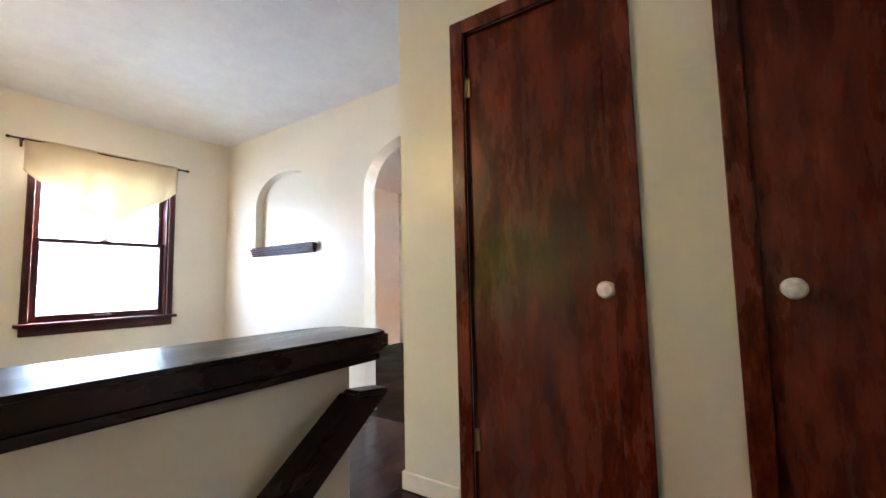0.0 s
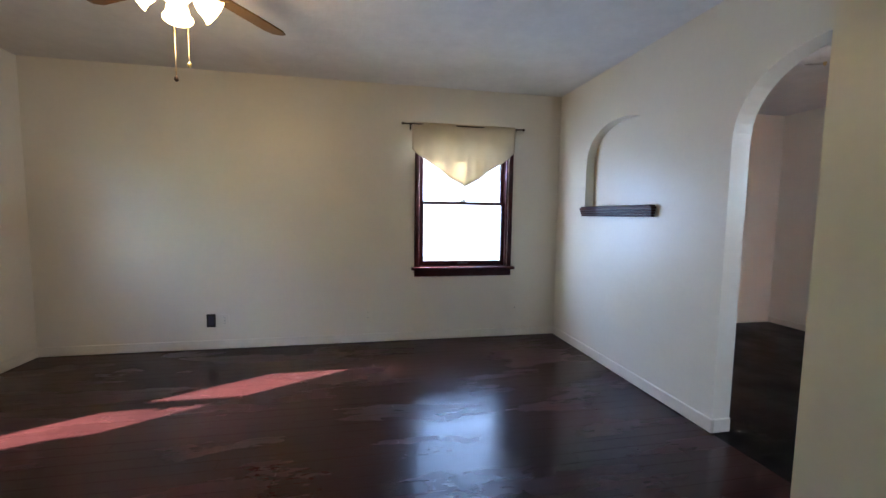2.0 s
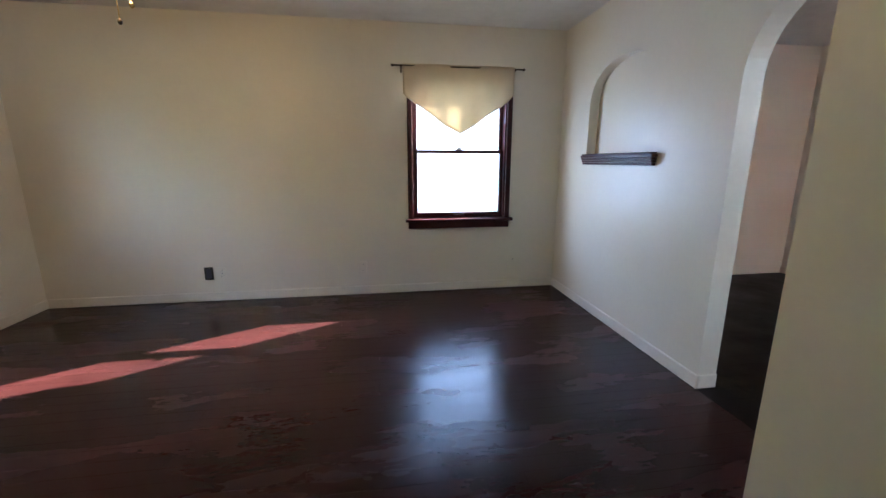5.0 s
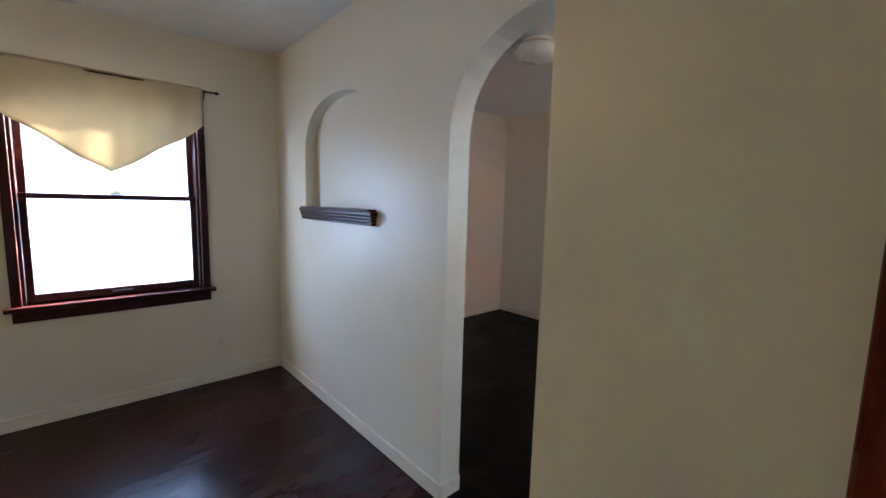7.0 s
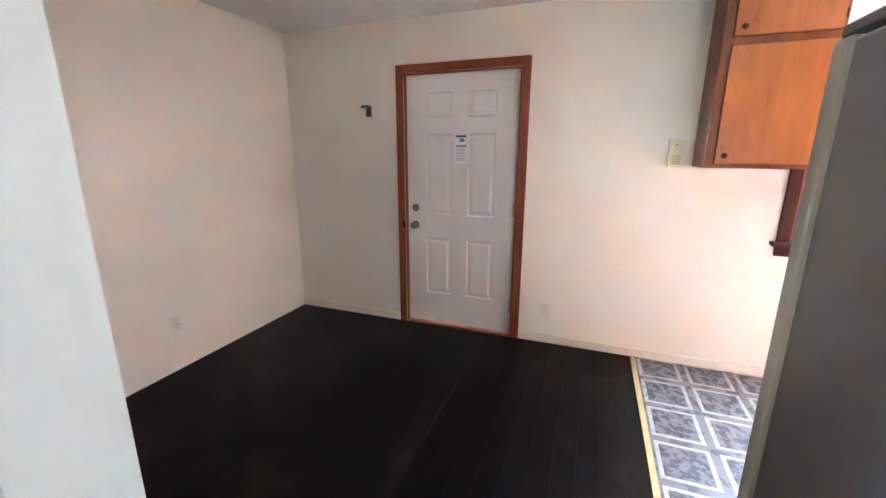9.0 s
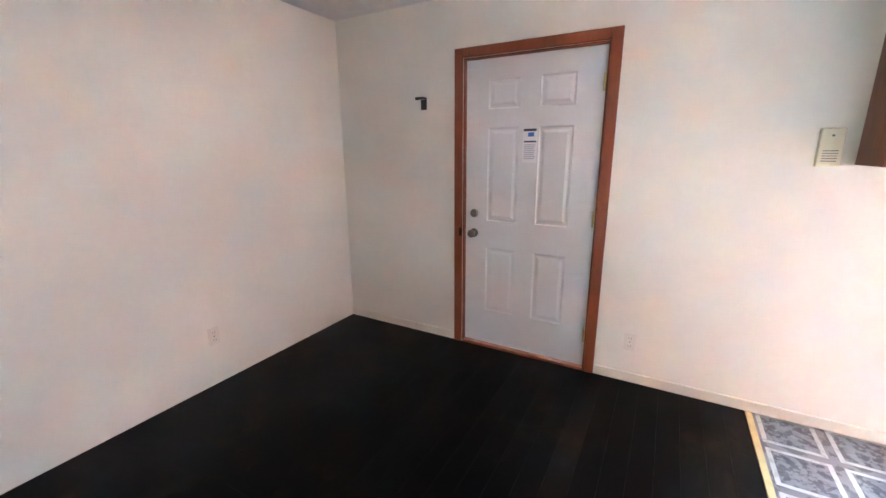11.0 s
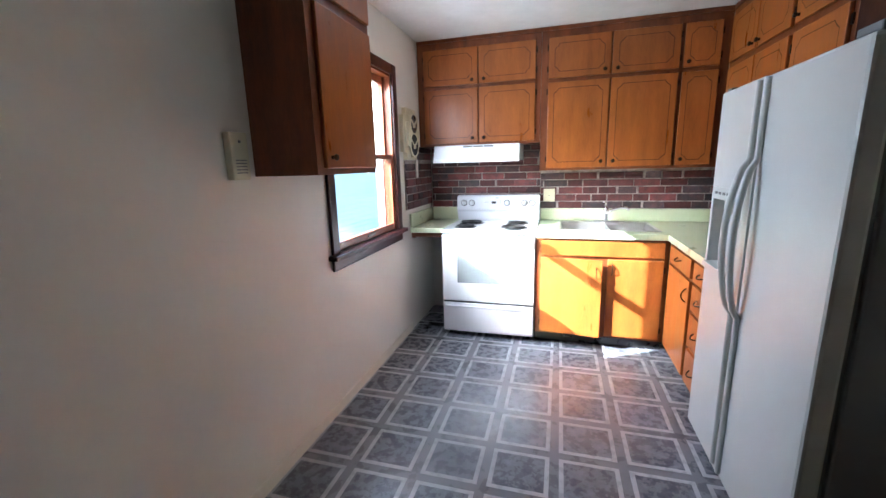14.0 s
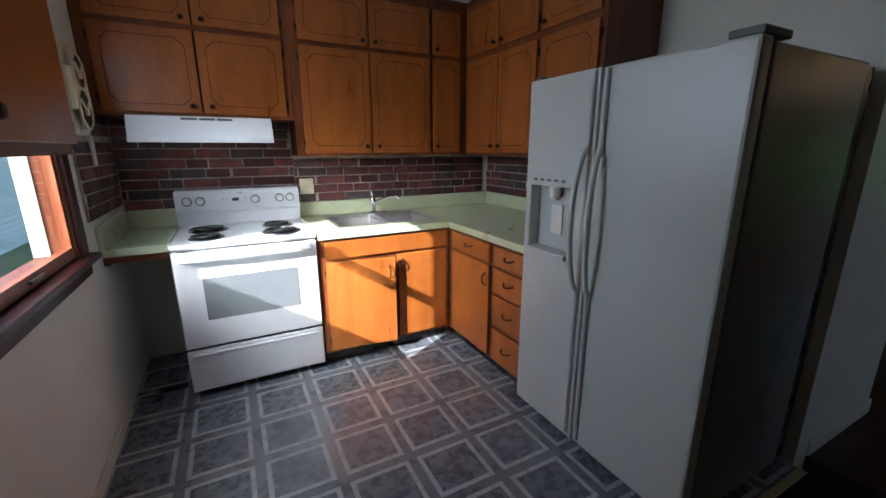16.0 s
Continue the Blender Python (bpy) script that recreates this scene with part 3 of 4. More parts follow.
tag = thing("door_tag", (XE + 0.02, 3.11, 1.4), "white printed paper notice hung on the entry door", "notice")
part("paper", boxes((XE + 0.0185, XE + 0.0205, 3.066, 3.160, 1.395, 1.615)), M_PAPER, tag)
part("header_bar", boxes((XE + 0.017, XE + 0.018, 3.07, 3.156, 1.596, 1.612)), M_INKD, tag)
part("logo", boxes((XE + 0.017, XE + 0.018, 3.085, 3.125, 1.562, 1.588), bevel=0.0004), M_INKB, tag)
part("title_bar", boxes((XE + 0.017, XE + 0.018, 3.07, 3.15, 1.525, 1.535)), M_INKD, tag)
for i in range(8):
    part("text_bar", boxes((XE + 0.017, XE + 0.018, 3.074 + 0.004 * (i % 3), 3.15, 1.506 - 0.0125 * i, 1.512 - 0.0125 * i)), M_INKG, tag)

# ---- niche shelf ----
shelf = thing("niche_shelf", (XA, 3.63, 1.25), "dark ridged wooden shelf under the arched niche", "shelf")
part("board", boxes((XA - 0.045, XA + NICHE_DEPTH - 0.002, 3.225, 4.125, 1.3305, 1.342), (XA - 0.045, XA - 0.001, 3.205, 4.145, 1.31, 1.33), bevel=0.004), M_DARK, shelf)
for i, (d, z) in enumerate(((0.041, 1.292), (0.036, 1.274), (0.030, 1.256))):
    part("moulding", boxes((XA - d, XA - 0.001, 3.209 + 0.004 * i, 4.141 - 0.004 * i, z, z + 0.0165), bevel=0.005), M_DARK, shelf)


# ---- wall plates ----
def outlet(name, at, face, label, material, slots, w=0.07, h=0.115, dark=M_INKD):
    """A wall plate; face is the outward normal's turn about z (0: looks to -y)."""
    o = thing(name, label=label, category="wall plate", turn=Matrix.Translation(at) @ pose(0, 0, 0, 0, 0, face))
    part("plate", boxes((-w / 2, w / 2, -0.007, -0.0005, -h / 2, h / 2), bevel=0.002), material, o)
    for kind, x, z in slots:
        if kind == "socket":
            s = part("socket", boxes((x - 0.017, x + 0.017, -0.0095, -0.007, z - 0.014, z + 0.014), bevel=0.001), material, o)
            part("slot", boxes((x - 0.008, x - 0.006, -0.0105, -0.0098, z - 0.004, z + 0.006), (x + 0.006, x + 0.008, -0.0105, -0.0098, z - 0.004, z + 0.006)), dark, s)
        elif kind == "toggle":
            part("toggle", boxes((x - 0.005, x + 0.005, -0.02, -0.007, z - 0.008, z + 0.012), bevel=0.002), material, o)
        elif kind == "hole":
            part("opening", boxes((x - 0.022, x + 0.022, -0.009, -0.0072, z - 0.042, z + 0.042)), dark, o)
        else:
            part("screw", lathe(bmesh.new(), [(0.004, -0.0072), (0.003, -0.009)], (x, 0, z), 'Y', 8), dark, o)
    return o


TWO = (("socket", 0, 0.026), ("socket", 0, -0.026), ("screw", 0, 0))
outlet("jack_plate", (-0.605, YN, 0.265), 0, "dark open jack box low on the cream wall", M_BLACK, (("hole", 0, 0),), 0.075, 0.12)
outlet("outlet", (-0.49, YN, 0.262), 0, "cream duplex outlet low on the cream wall", M_WALL, TWO)
outlet("outlet", (0.79, YN, 0.27), 0, "painted blank plate low on the cream wall", M_WALL, (("screw", 0, 0.03), ("screw", 0, -0.03)))
outlet("outlet", (2.3, YN, 0.30), 0, "small painted plate near the room corner", M_WALL, (("screw", 0, 0),), 0.05, 0.08)
outlet("outlet", (XE, 2.39, 0.28), -90, "white duplex outlet beside the entry door", M_WPLATE, TWO)
outlet("outlet", (4.34, YND, 0.33), 0, "white duplex outlet on the plain wall", M_WPLATE, TWO)
chime = thing("door_chime", (XE, 1.635, 1.48), "ivory plastic chime box on the wall beside the cabinet", "door chime")
body = part("body", boxes((XE - 0.034, XE - 0.0005, 1.59, 1.68, 1.39, 1.57), bevel=0.005), M_IVORY, chime)
for i in range(5):
    part("grille_slot", boxes((XE - 0.0355, XE - 0.0343, 1.607, 1.663, 1.415 + 0.012 * i, 1.419 + 0.012 * i)), M_GASKET, body)
part("button", lathe(bmesh.new(), [(0.006, -0.0343), (0.005, -0.038)], (XE, 1.635, 1.535), 'X', 10), M_GASKET, body)
outlet("light_switch", (4.50, YS + 0.022, 1.14), 180, "ivory outlet plate on the brick backsplash", M_IVORY, (("screw", 0, 0.0), ("toggle", 0.015, 0.03)), 0.10, 0.115)
outlet("light_switch", (2.63, YC, 1.325), 180, "white switch plate beside the arch", M_WPLATE, (("toggle", 0, 0), ("screw", 0, 0.045), ("screw", 0, -0.045)), 0.07, 0.115)
hook = thing("wall_bracket", (XE, 3.91, 1.80), "small black metal bracket on the wall", "bracket")
part("plate", boxes((XE - 0.006, XE - 0.0005, 3.885, 3.935, 1.765, 1.85), bevel=0.002), M_BLACK, hook)
part("arm", boxes((XE - 0.06, XE - 0.006, 3.885, 3.93, 1.835, 1.85), (XE - 0.06, XE - 0.05, 3.92, 3.95, 1.83, 1.85), bevel=0.002), M_BLACK, hook)

# ---- floor register ----
reg = thing("floor_register", (-1.87, 3.07, 0), "white metal floor register beside the wall", "register")
part("frame", boxes((-1.965 + 0.02, -1.775, 2.90, 2.925, 0.001, 0.008), (-1.945, -1.775, 3.215, 3.24, 0.001, 0.008), (-1.945, -1.925, 2.925, 3.215, 0.001, 0.008), (-1.795, -1.775, 2.925, 3.215, 0.001, 0.008)), M_VENT, reg)
for i in range(12):
    y = 2.936 + i * 0.0242
    part("slat", boxes((-1.925, -1.795, y, y + 0.013, 0.001, 0.006)), M_VENT, reg)

# ---- ceiling fan ----
fan = thing("ceiling_fan", FAN, "brass ceiling fan with oak blades and lit glass shades", "ceiling fan")
fx, fy, fz = FAN
part("canopy", lathe(bmesh.new(), [(0.07, -0.001), (0.065, -0.03), (0.03, -0.055), (0.013, -0.06), (0.013, -0.1)], FAN, 'Z', 24), M_BRASS, fan, smooth=True)
part("motor", lathe(bmesh.new(), [(0.03, -0.09), (0.09, -0.10), (0.105, -0.125), (0.105, -0.165), (0.08, -0.19), (0.045, -0.2)], FAN, 'Z', 28), M_BRASS, fan, "polished brass motor housing", smooth=True)
part("light_fitter", lathe(bmesh.new(), [(0.045, -0.2), (0.06, -0.215), (0.055, -0.25), (0.02, -0.27), (0.01, -0.285)], FAN, 'Z', 24), M_BRASS, fan, smooth=True)
for i in range(4):
    a = radians(59 + 90 * i)
    m = Matrix.Translation(FAN + Vector((0, 0, -0.16))) @ Matrix.Rotation(a, 4, 'Z') @ Matrix.Rotation(radians(11), 4, 'X')
    bm = bmesh.new()
    ring = [(0.19, -0.055, 0), (0.42, -0.068, 0), (0.60, -0.066, 0), (0.645, -0.045, 0), (0.655, 0, 0), (0.645, 0.045, 0), (0.60, 0.066, 0), (0.42, 0.068, 0), (0.19, 0.055, 0)]
    prism(bm, ring, (0, 0, 0.008))
    bm.transform(m)
    blade = part("blade", bm, M_FANW, fan, "golden oak blade")
    bm = boxes((0.09, 0.25, -0.018, 0.018, -0.006, -0.001), (0.21, 0.25, -0.045, 0.045, -0.006, -0.001), bevel=0.002)
    bm.transform(m)
    part("blade_iron", bm, M_BRASS, blade)
for i in range(4):
    a = radians(20 + 90 * i)
    base = FAN + Vector((0, 0, -0.235))
    m = Matrix.Translation(base) @ Matrix.Rotation(a, 4, 'Z') @ Matrix.Translation((0.075, 0, -0.005)) @ Matrix.Rotation(radians(125), 4, 'Y')
    bm = lathe(bmesh.new(), [(0.018, 0), (0.03, 0.012), (0.046, 0.04), (0.05, 0.065), (0.06, 0.088), (0.066, 0.094)], (0, 0, 0), 'Z', 22)
    bm.transform(m)
    sh = part("shade", bm, M_SHADE, fan, "lit frosted tulip glass shade", smooth=True)
    part("socket_arm", tube(bmesh.new(), [base + Vector((0, 0, -0.01)), m @ Vector((0, 0, 0.004))], 0.012), M_BRASS, fan)
for dx, dy, z, tipm in ((-0.02, 0.02, -0.60, M_BRONZE), (0.045, 0.0, -0.54, M_BRASS)):
    ch = part("pull_chain", tube(bmesh.new(), [(fx + dx, fy + dy, fz - 0.27), (fx + dx, fy + dy, fz + z)], 0.0022, 6), M_BRASS, fan)
    part("chain_knob", lathe(bmesh.new(), [(0.003, 0.0), (0.009, -0.008), (0.01, -0.018), (0.004, -0.026)], (fx + dx, fy + dy, fz + z), 'Z', 10), tipm, ch)

# ---- dining ceiling light ----
cl = thing("ceiling_light", (3.87, 3.05, H), "white frosted glass ceiling light with a finial", "ceiling light")
part("pan", lathe(bmesh.new(), [(0.09, -0.001), (0.1, -0.02), (0.085, -0.03)], (3.87, 3.05, H), 'Z', 28), M_WPLATE, cl)
part("globe", lathe(bmesh.new(), [(0.085, -0.03), (0.135, -0.05), (0.145, -0.08), (0.12, -0.115), (0.06, -0.135), (0.01, -0.138)], (3.87, 3.05, H), 'Z', 28), M_FROST, cl, smooth=True)
part("finial", lathe(bmesh.new(), [(0.012, -0.137), (0.01, -0.15), (0.004, -0.162)], (3.87, 3.05, H), 'Z', 12), M_BRASS, cl)


# ---- kitchen cabinets ----
def notched(w, h, inset, cut):
    """Outline of a routed border with stepped corners, round the middle of a door w by h."""
    a, b, c = w / 2 - inset, h / 2 - inset, cut
    return [(-a + c, -b), (a - c, -b), (a - c * 0.55, -b + c * 0.55), (a, -b + c), (a, b - c), (a - c * 0.55, b - c * 0.55), (a - c, b), (-a + c, b), (-a + c * 0.55, b - c * 0.55),
            (-a, b - c), (-a, -b + c), (-a + c * 0.55, -b + c * 0.55)]


def front(parent, name, u0, u1, z0, z1, place, groove=True, knob=None, pull=None, hinges=None, swing=0.0):
    """A door or drawer front. place(u, d, z): the world point at u along the face, d proud of it."""
    bm = bmesh.new()
    box(bm, u0, u1, 0.001, 0.019, z0, z1, bevel=0.004)
    piv = u0 if hinges == "lo" else u1

    def put(b):
        for v in b.verts:
            u, d, z = v.co
            if swing:
                s = swing if hinges == "lo" else -swing
                du = u - piv
                u, d = piv + du * math.cos(s) - d * math.sin(s), du * math.sin(s) + d * math.cos(s)
            v.co = place(u, d, z)
        return b

    f = part(name, put(bm), M_OAK, parent)
    mu, mz = (u0 + u1) / 2, (z0 + z1) / 2
    if groove:
        ring = notched(u1 - u0, z1 - z0, min(0.045, (u1 - u0) * 0.16), 0.04)
        g = bmesh.new()
        outer = [(mu + x, 0.0196, mz + z) for x, z in ring]
        inner = [(mu + x * (1 - 0.010 / (u1 - u0)), 0.0196, mz + z * (1 - 0.010 / (z1 - z0))) for x, z in ring]
        a = [g.verts.new(p) for p in outer]
        b = [g.verts.new(p) for p in inner]
        for i in range(len(a)):
            g.faces.new((a[i], a[(i + 1) % len(a)], b[(i + 1) % len(a)], b[i]))
        part("groove", put(g), M_GROOVE, f)
    if knob:
        k = lathe(bmesh.new(), [(0.009, 0.019), (0.006, 0.028), (0.013, 0.034), (0.0145, 0.040), (0.010, 0.045), (0.003, 0.046)], (knob[0], 0, knob[1]), 'Y', 12)
        part("knob", put(k), M_BRONZE, f, "dark bronze knob", smooth=True)
    if pull:
        pu, pz, up = pull
        pts = []
        for i in range(9):
            s = i / 8 - 0.5
            d = 0.019 + 0.026 * math.cos(s * math.pi) ** 0.7
            pts.append((pu + (0 if up else s * 0.085), d, pz + (s * 0.085 if up else -0.012 * math.cos(s * math.pi))))
        part("pull", put(tube(bmesh.new(), pts, 0.0042, 6)), M_BRONZE, f, "dark bronze bail pull", smooth=True)
    if hinges:
        hu = u0 - 0.006 if hinges == "lo" else u1 + 0.006
        for z in (z0 + 0.07, z1 - 0.07):
            part("hinge", boxes((place(hu - 0.006, 0.001, z)[0], place(hu + 0.006, 0.009, z)[0], place(hu - 0.006, 0.001, z)[1], place(hu + 0.006, 0.009, z)[1], z - 0.022, z + 0.022)), M_BRONZE, f)
    return f


YU, XU = -0.58, 3.27        # fronts of the upper cabinets
south_upper = lambda u, d, z: Vector((u, YU + d, z))
west_upper = lambda u, d, z: Vector((XU + d, u, z))
south_base = lambda u, d, z: Vector((u, -0.17 + d, z))
west_base = lambda u, d, z: Vector((3.64 + d, u, z))
east_upper = lambda u, d, z: Vector((5.335 - d, u, z))

cab = thing("upper_cabinet", (5.1, YS, 1.59), "orange maple wall cabinet above the range hood", "cabinet", "upper cabinets")
part("body", boxes((4.582, XE - 0.001, YS + 0.001, YU, 1.595, 2.44)), M_OAKD, cab)
for u0, u1, kn in ((4.625, 5.09, 5.045), (5.10, 5.575, 5.145)):
    hg = "lo" if kn > (u0 + u1) / 2 else "hi"
    front(cab, "door", u0, u1, 1.615, 2.065, south_upper, knob=(kn, 1.655), hinges=hg)
    front(cab, "door", u0, u1, 2.095, 2.385, south_upper, knob=(kn, 2.125), hinges=hg)
cab = thing("upper_cabinet", (3.95, YS, 1.37), "orange maple wall cabinet above the sink", "cabinet", "upper cabinets")
part("body", boxes((3.272, 4.580, YS + 0.001, YU, 1.365, 2.44)), M_OAKD, cab)
for u0, u1, kn in ((4.065, 4.525, 4.105), (3.595, 4.055, 4.015), (3.335, 3.57, 3.54)):
    hg = "lo" if kn > (u0 + u1) / 2 else "hi"
    front(cab, "door", u0, u1, 1.385, 2.055, south_upper, knob=(kn, 1.43), hinges=hg)
    front(cab, "door", u0, u1, 2.085, 2.385, south_upper, knob=(kn, 2.12), hinges=hg)
cab = thing("upper_cabinet", (XB, -0.15, 1.37), "orange maple wall cabinet on the side wall", "cabinet", "upper cabinets")
part("body", boxes((XB + 0.001, XU, YU + 0.001, 0.285, 1.365, 2.44)), M_OAKD, cab)
for u0, u1, kn in ((-0.54, -0.135, -0.175), (-0.125, 0.265, -0.085)):
    hg = "lo" if kn > (u0 + u1) / 2 else "hi"
    front(cab, "door", u0, u1, 1.385, 2.045, west_upper, knob=(kn, 1.43), hinges=hg)
    front(cab, "door", u0, u1, 2.085, 2.385, west_upper, knob=(kn, 2.12), hinges=hg)
cab = thing("upper_cabinet", (XB, 0.52, 1.80), "orange maple wall cabinet with a shade-darkened end panel", "cabinet", "upper cabinets")
part("body", boxes((XB + 0.001, XU, 0.287, 0.765, 1.365, 2.44)), M_OAKD, cab)
front(cab, "door", 0.305, 0.735, 1.385, 2.045, west_upper, knob=(0.34, 1.43), hinges="hi")
front(cab, "door", 0.305, 0.735, 2.085, 2.385, west_upper, knob=(0.34, 2.12), hinges="hi")
filler = thing("cabinet_crown", (4.4, YU, 2.44), "dark wooden strip between cabinets and ceiling", "trim")
part("strip", boxes((3.262, XE - 0.001, YU - 0.03, YU + 0.008, 2.441, H - 0.001), (3.25, 3.278, YU + 0.009, 0.765, 2.441, H - 0.001)), M_OAKD, filler)

cab = thing("upper_cabinet", (XE, 1.27, 1.40), "orange maple wall cabinet beside the kitchen window", "cabinet", "upper cabinets")
part("body", boxes((5.335, XE - 0.001, 1.005, 1.53, 1.40, H - 0.001)), M_OAKD, cab)
front(cab, "door", 1.025, 1.485, 1.425, 2.045, east_upper, groove=False, knob=(1.445, 1.47), hinges="lo")
front(cab, "door", 1.025, 1.485, 2.09, 2.44, east_upper, groove=False, knob=(1.445, 2.13), hinges="lo")

# base cabinets
cab = thing("base_cabinet", (4.1, -0.5, 0), "orange maple sink base with two doors ajar", "cabinet", "base cabinets")
part("body", boxes((3.642, 4.572, YS + 0.001, -0.19, 0.095, 0.745), (3.642, 4.572, -0.189, -0.17, 0.095, 0.868)), M_OAKD, cab)
part("toe_kick", boxes((3.642, 4.572, YS + 0.001, -0.235, 0.001, 0.094)), M_BLACK, cab)
front(cab, "false_drawer", 3.675, 4.53, 0.735, 0.85, south_base, groove=False)
front(cab, "door", 4.085, 4.53, 0.115, 0.715, south_base, groove=False, pull=(4.125, 0.62, True), hinges="hi", swing=radians(7))
front(cab, "door", 3.675, 4.05, 0.115, 0.715, south_base, groove=False, pull=(4.02, 0.64, True), hinges="lo")
cab = thing("base_cabinet", (3.3, 0.15, 0), "orange maple base with a drawer and door", "cabinet", "base cabinets")
part("body", boxes((XB + 0.001, 3.64, -0.169, 0.392, 0.095, 0.868)), M_OAKD, cab)
part("toe_kick", boxes((XB + 0.001, 3.58, -0.169, 0.392, 0.001, 0.094)), M_BLACK, cab)
front(cab, "drawer", -0.10, 0.365, 0.735, 0.85, west_base, groove=False, pull=(0.13, 0.80, False))
front(cab, "door", -0.10, 0.365, 0.115, 0.715, west_base, groove=False, pull=(0.325, 0.62, True), hinges="lo")
cab = thing("base_cabinet", (3.3, 0.56, 0), "orange maple base with four drawers", "cabinet", "base cabinets")
part("body", boxes((XB + 0.001, 3.64, 0.394, 0.735, 0.095, 0.868)), M_OAKD, cab)
part("toe_kick", boxes((XB + 0.001, 3.58, 0.394, 0.735, 0.001, 0.094)), M_BLACK, cab)
for z0, z1 in ((0.735, 0.85), (0.565, 0.715), (0.345, 0.545), (0.115, 0.325)):
    front(cab, "drawer", 0.415, 0.72, z0, z1, west_base, groove=False, pull=(0.567, (z0 + z1) / 2 + 0.01, False))

# worktops
SX0, SX1, SY0, SY1 = 3.70, 4.40, -0.71, -0.27
top = thing("worktop", (4.0, -0.5, 0.87), "pale green laminate worktop with a raised back edge", "worktop")
bm = boxes((SX1, 4.568, YS + 0.002, -0.135, 0.87, 0.912), (SX0, SX1, YS + 0.002, SY0, 0.87, 0.912), (SX0, SX1, SY1, -0.135, 0.87, 0.912),
           (3.668, SX0, YS + 0.002, -0.135, 0.87, 0.912), (XB + 0.002, 3.668, YS + 0.002, 0.742, 0.87, 0.912))
part("slab", bm, M_COUNTER, top)
part("back_edge", boxes((XB + 0.022, 4.568, YS + 0.002, YS + 0.021, 0.9125, 1.02), (XB + 0.002, XB + 0.021, YS + 0.002, 0.742, 0.9125, 1.02), bevel=0.003), M_COUNTER, top)
top = thing("worktop", (5.48, -0.5, 0.87), "small pale laminate worktop between stove and wall", "worktop")
part("slab", boxes((5.342, XE - 0.002, YS + 0.002, -0.24, 0.87, 0.912), bevel=0.003), M_COUNTER, top)
part("back_edge", boxes((5.342, XE - 0.023, YS + 0.002, YS + 0.021, 0.9125, 1.03), (XE - 0.021, XE - 0.002, YS + 0.002, -0.24, 0.9125, 1.03), bevel=0.003), M_COUNTER, top)
part("cleat", boxes((XE - 0.03, XE - 0.002, -0.82, -0.27, 0.82, 0.869), (5.36, XE - 0.031, -0.30, -0.27, 0.83, 0.869)), M_OAKD, top)

# sink and tap
sink = thing("kitchen_sink", (4.05, -0.49, 0.91), "double bowl stainless steel sink set in the worktop", "sink")
part("rim", boxes((SX0 - 0.015, SX1 + 0.015, SY0 - 0.06, SY0 + 0.012, 0.9125, 0.917), (SX0 - 0.015, SX1 + 0.015, SY1 - 0.012, SY1 + 0.015, 0.9125, 0.917),
                  (SX0 - 0.015, SX0 + 0.012, SY0 + 0.0125, SY1 - 0.0125, 0.9125, 0.917), (SX1 - 0.012, SX1 + 0.015, SY0 + 0.0125, SY1 - 0.0125, 0.9125, 0.917),
                  (4.035, 4.065, SY0 + 0.0125, SY1 - 0.0125, 0.9125, 0.917)), M_STEEL, sink)
for x0, x1 in ((SX0 + 0.012, 4.036), (4.064, SX1 - 0.012)):
    bm = bmesh.new()
    loops = []
    for g, z in ((0, 0.914), (0.008, 0.90), (0.018, 0.78), (0.04, 0.755)):
        loops.append([bm.verts.new(p) for p in ((x0 + g, SY0 + 0.01 + g, z), (x1 - g, SY0 + 0.01 + g, z), (x1 - g, SY1 - 0.01 - g, z), (x0 + g, SY1 - 0.01 - g, z))])
    for a, b in zip(loops, loops[1:]):
        for k in range(4):
            bm.faces.new((a[k], a[(k + 1) % 4], b[(k + 1) % 4], b[k]))
    bm.faces.new(loops[-1])
    bowl = part("bowl", bm, M_STEEL, sink)
    part("drain", lathe(bmesh.new(), [(0.042, 0.757), (0.04, 0.76), (0.02, 0.758)], ((x0 + x1) / 2, -0.49, 0), 'Z', 18), M_CHROME, bowl)
tap = thing("kitchen_faucet", (4.02, -0.745, 0.917), "chrome single-lever kitchen faucet at the sink", "faucet")
part("base_plate", boxes((3.92, 4.12, -0.772, -0.72, 0.9172, 0.93), bevel=0.005), M_CHROME, tap)
part("column", lathe(bmesh.new(), [(0.024, 0.93), (0.022, 0.99), (0.026, 1.01), (0.02, 1.035), (0.006, 1.045)], (4.02, -0.746, 0), 'Z', 18), M_CHROME, tap, smooth=True)
part("spout", tube(bmesh.new(), [(4.02, -0.74, 0.985), (3.985, -0.69, 1.02), (3.93, -0.62, 1.05), (3.885, -0.565, 1.058), (3.872, -0.55, 1.04)], 0.012, 10), M_CHROME, tap, smooth=True)
part("lever", tube(bmesh.new(), [(4.02, -0.746, 1.04), (4.03, -0.735, 1.075), (4.045, -0.70, 1.09)], 0.008, 8), M_CHROME, tap, smooth=True)

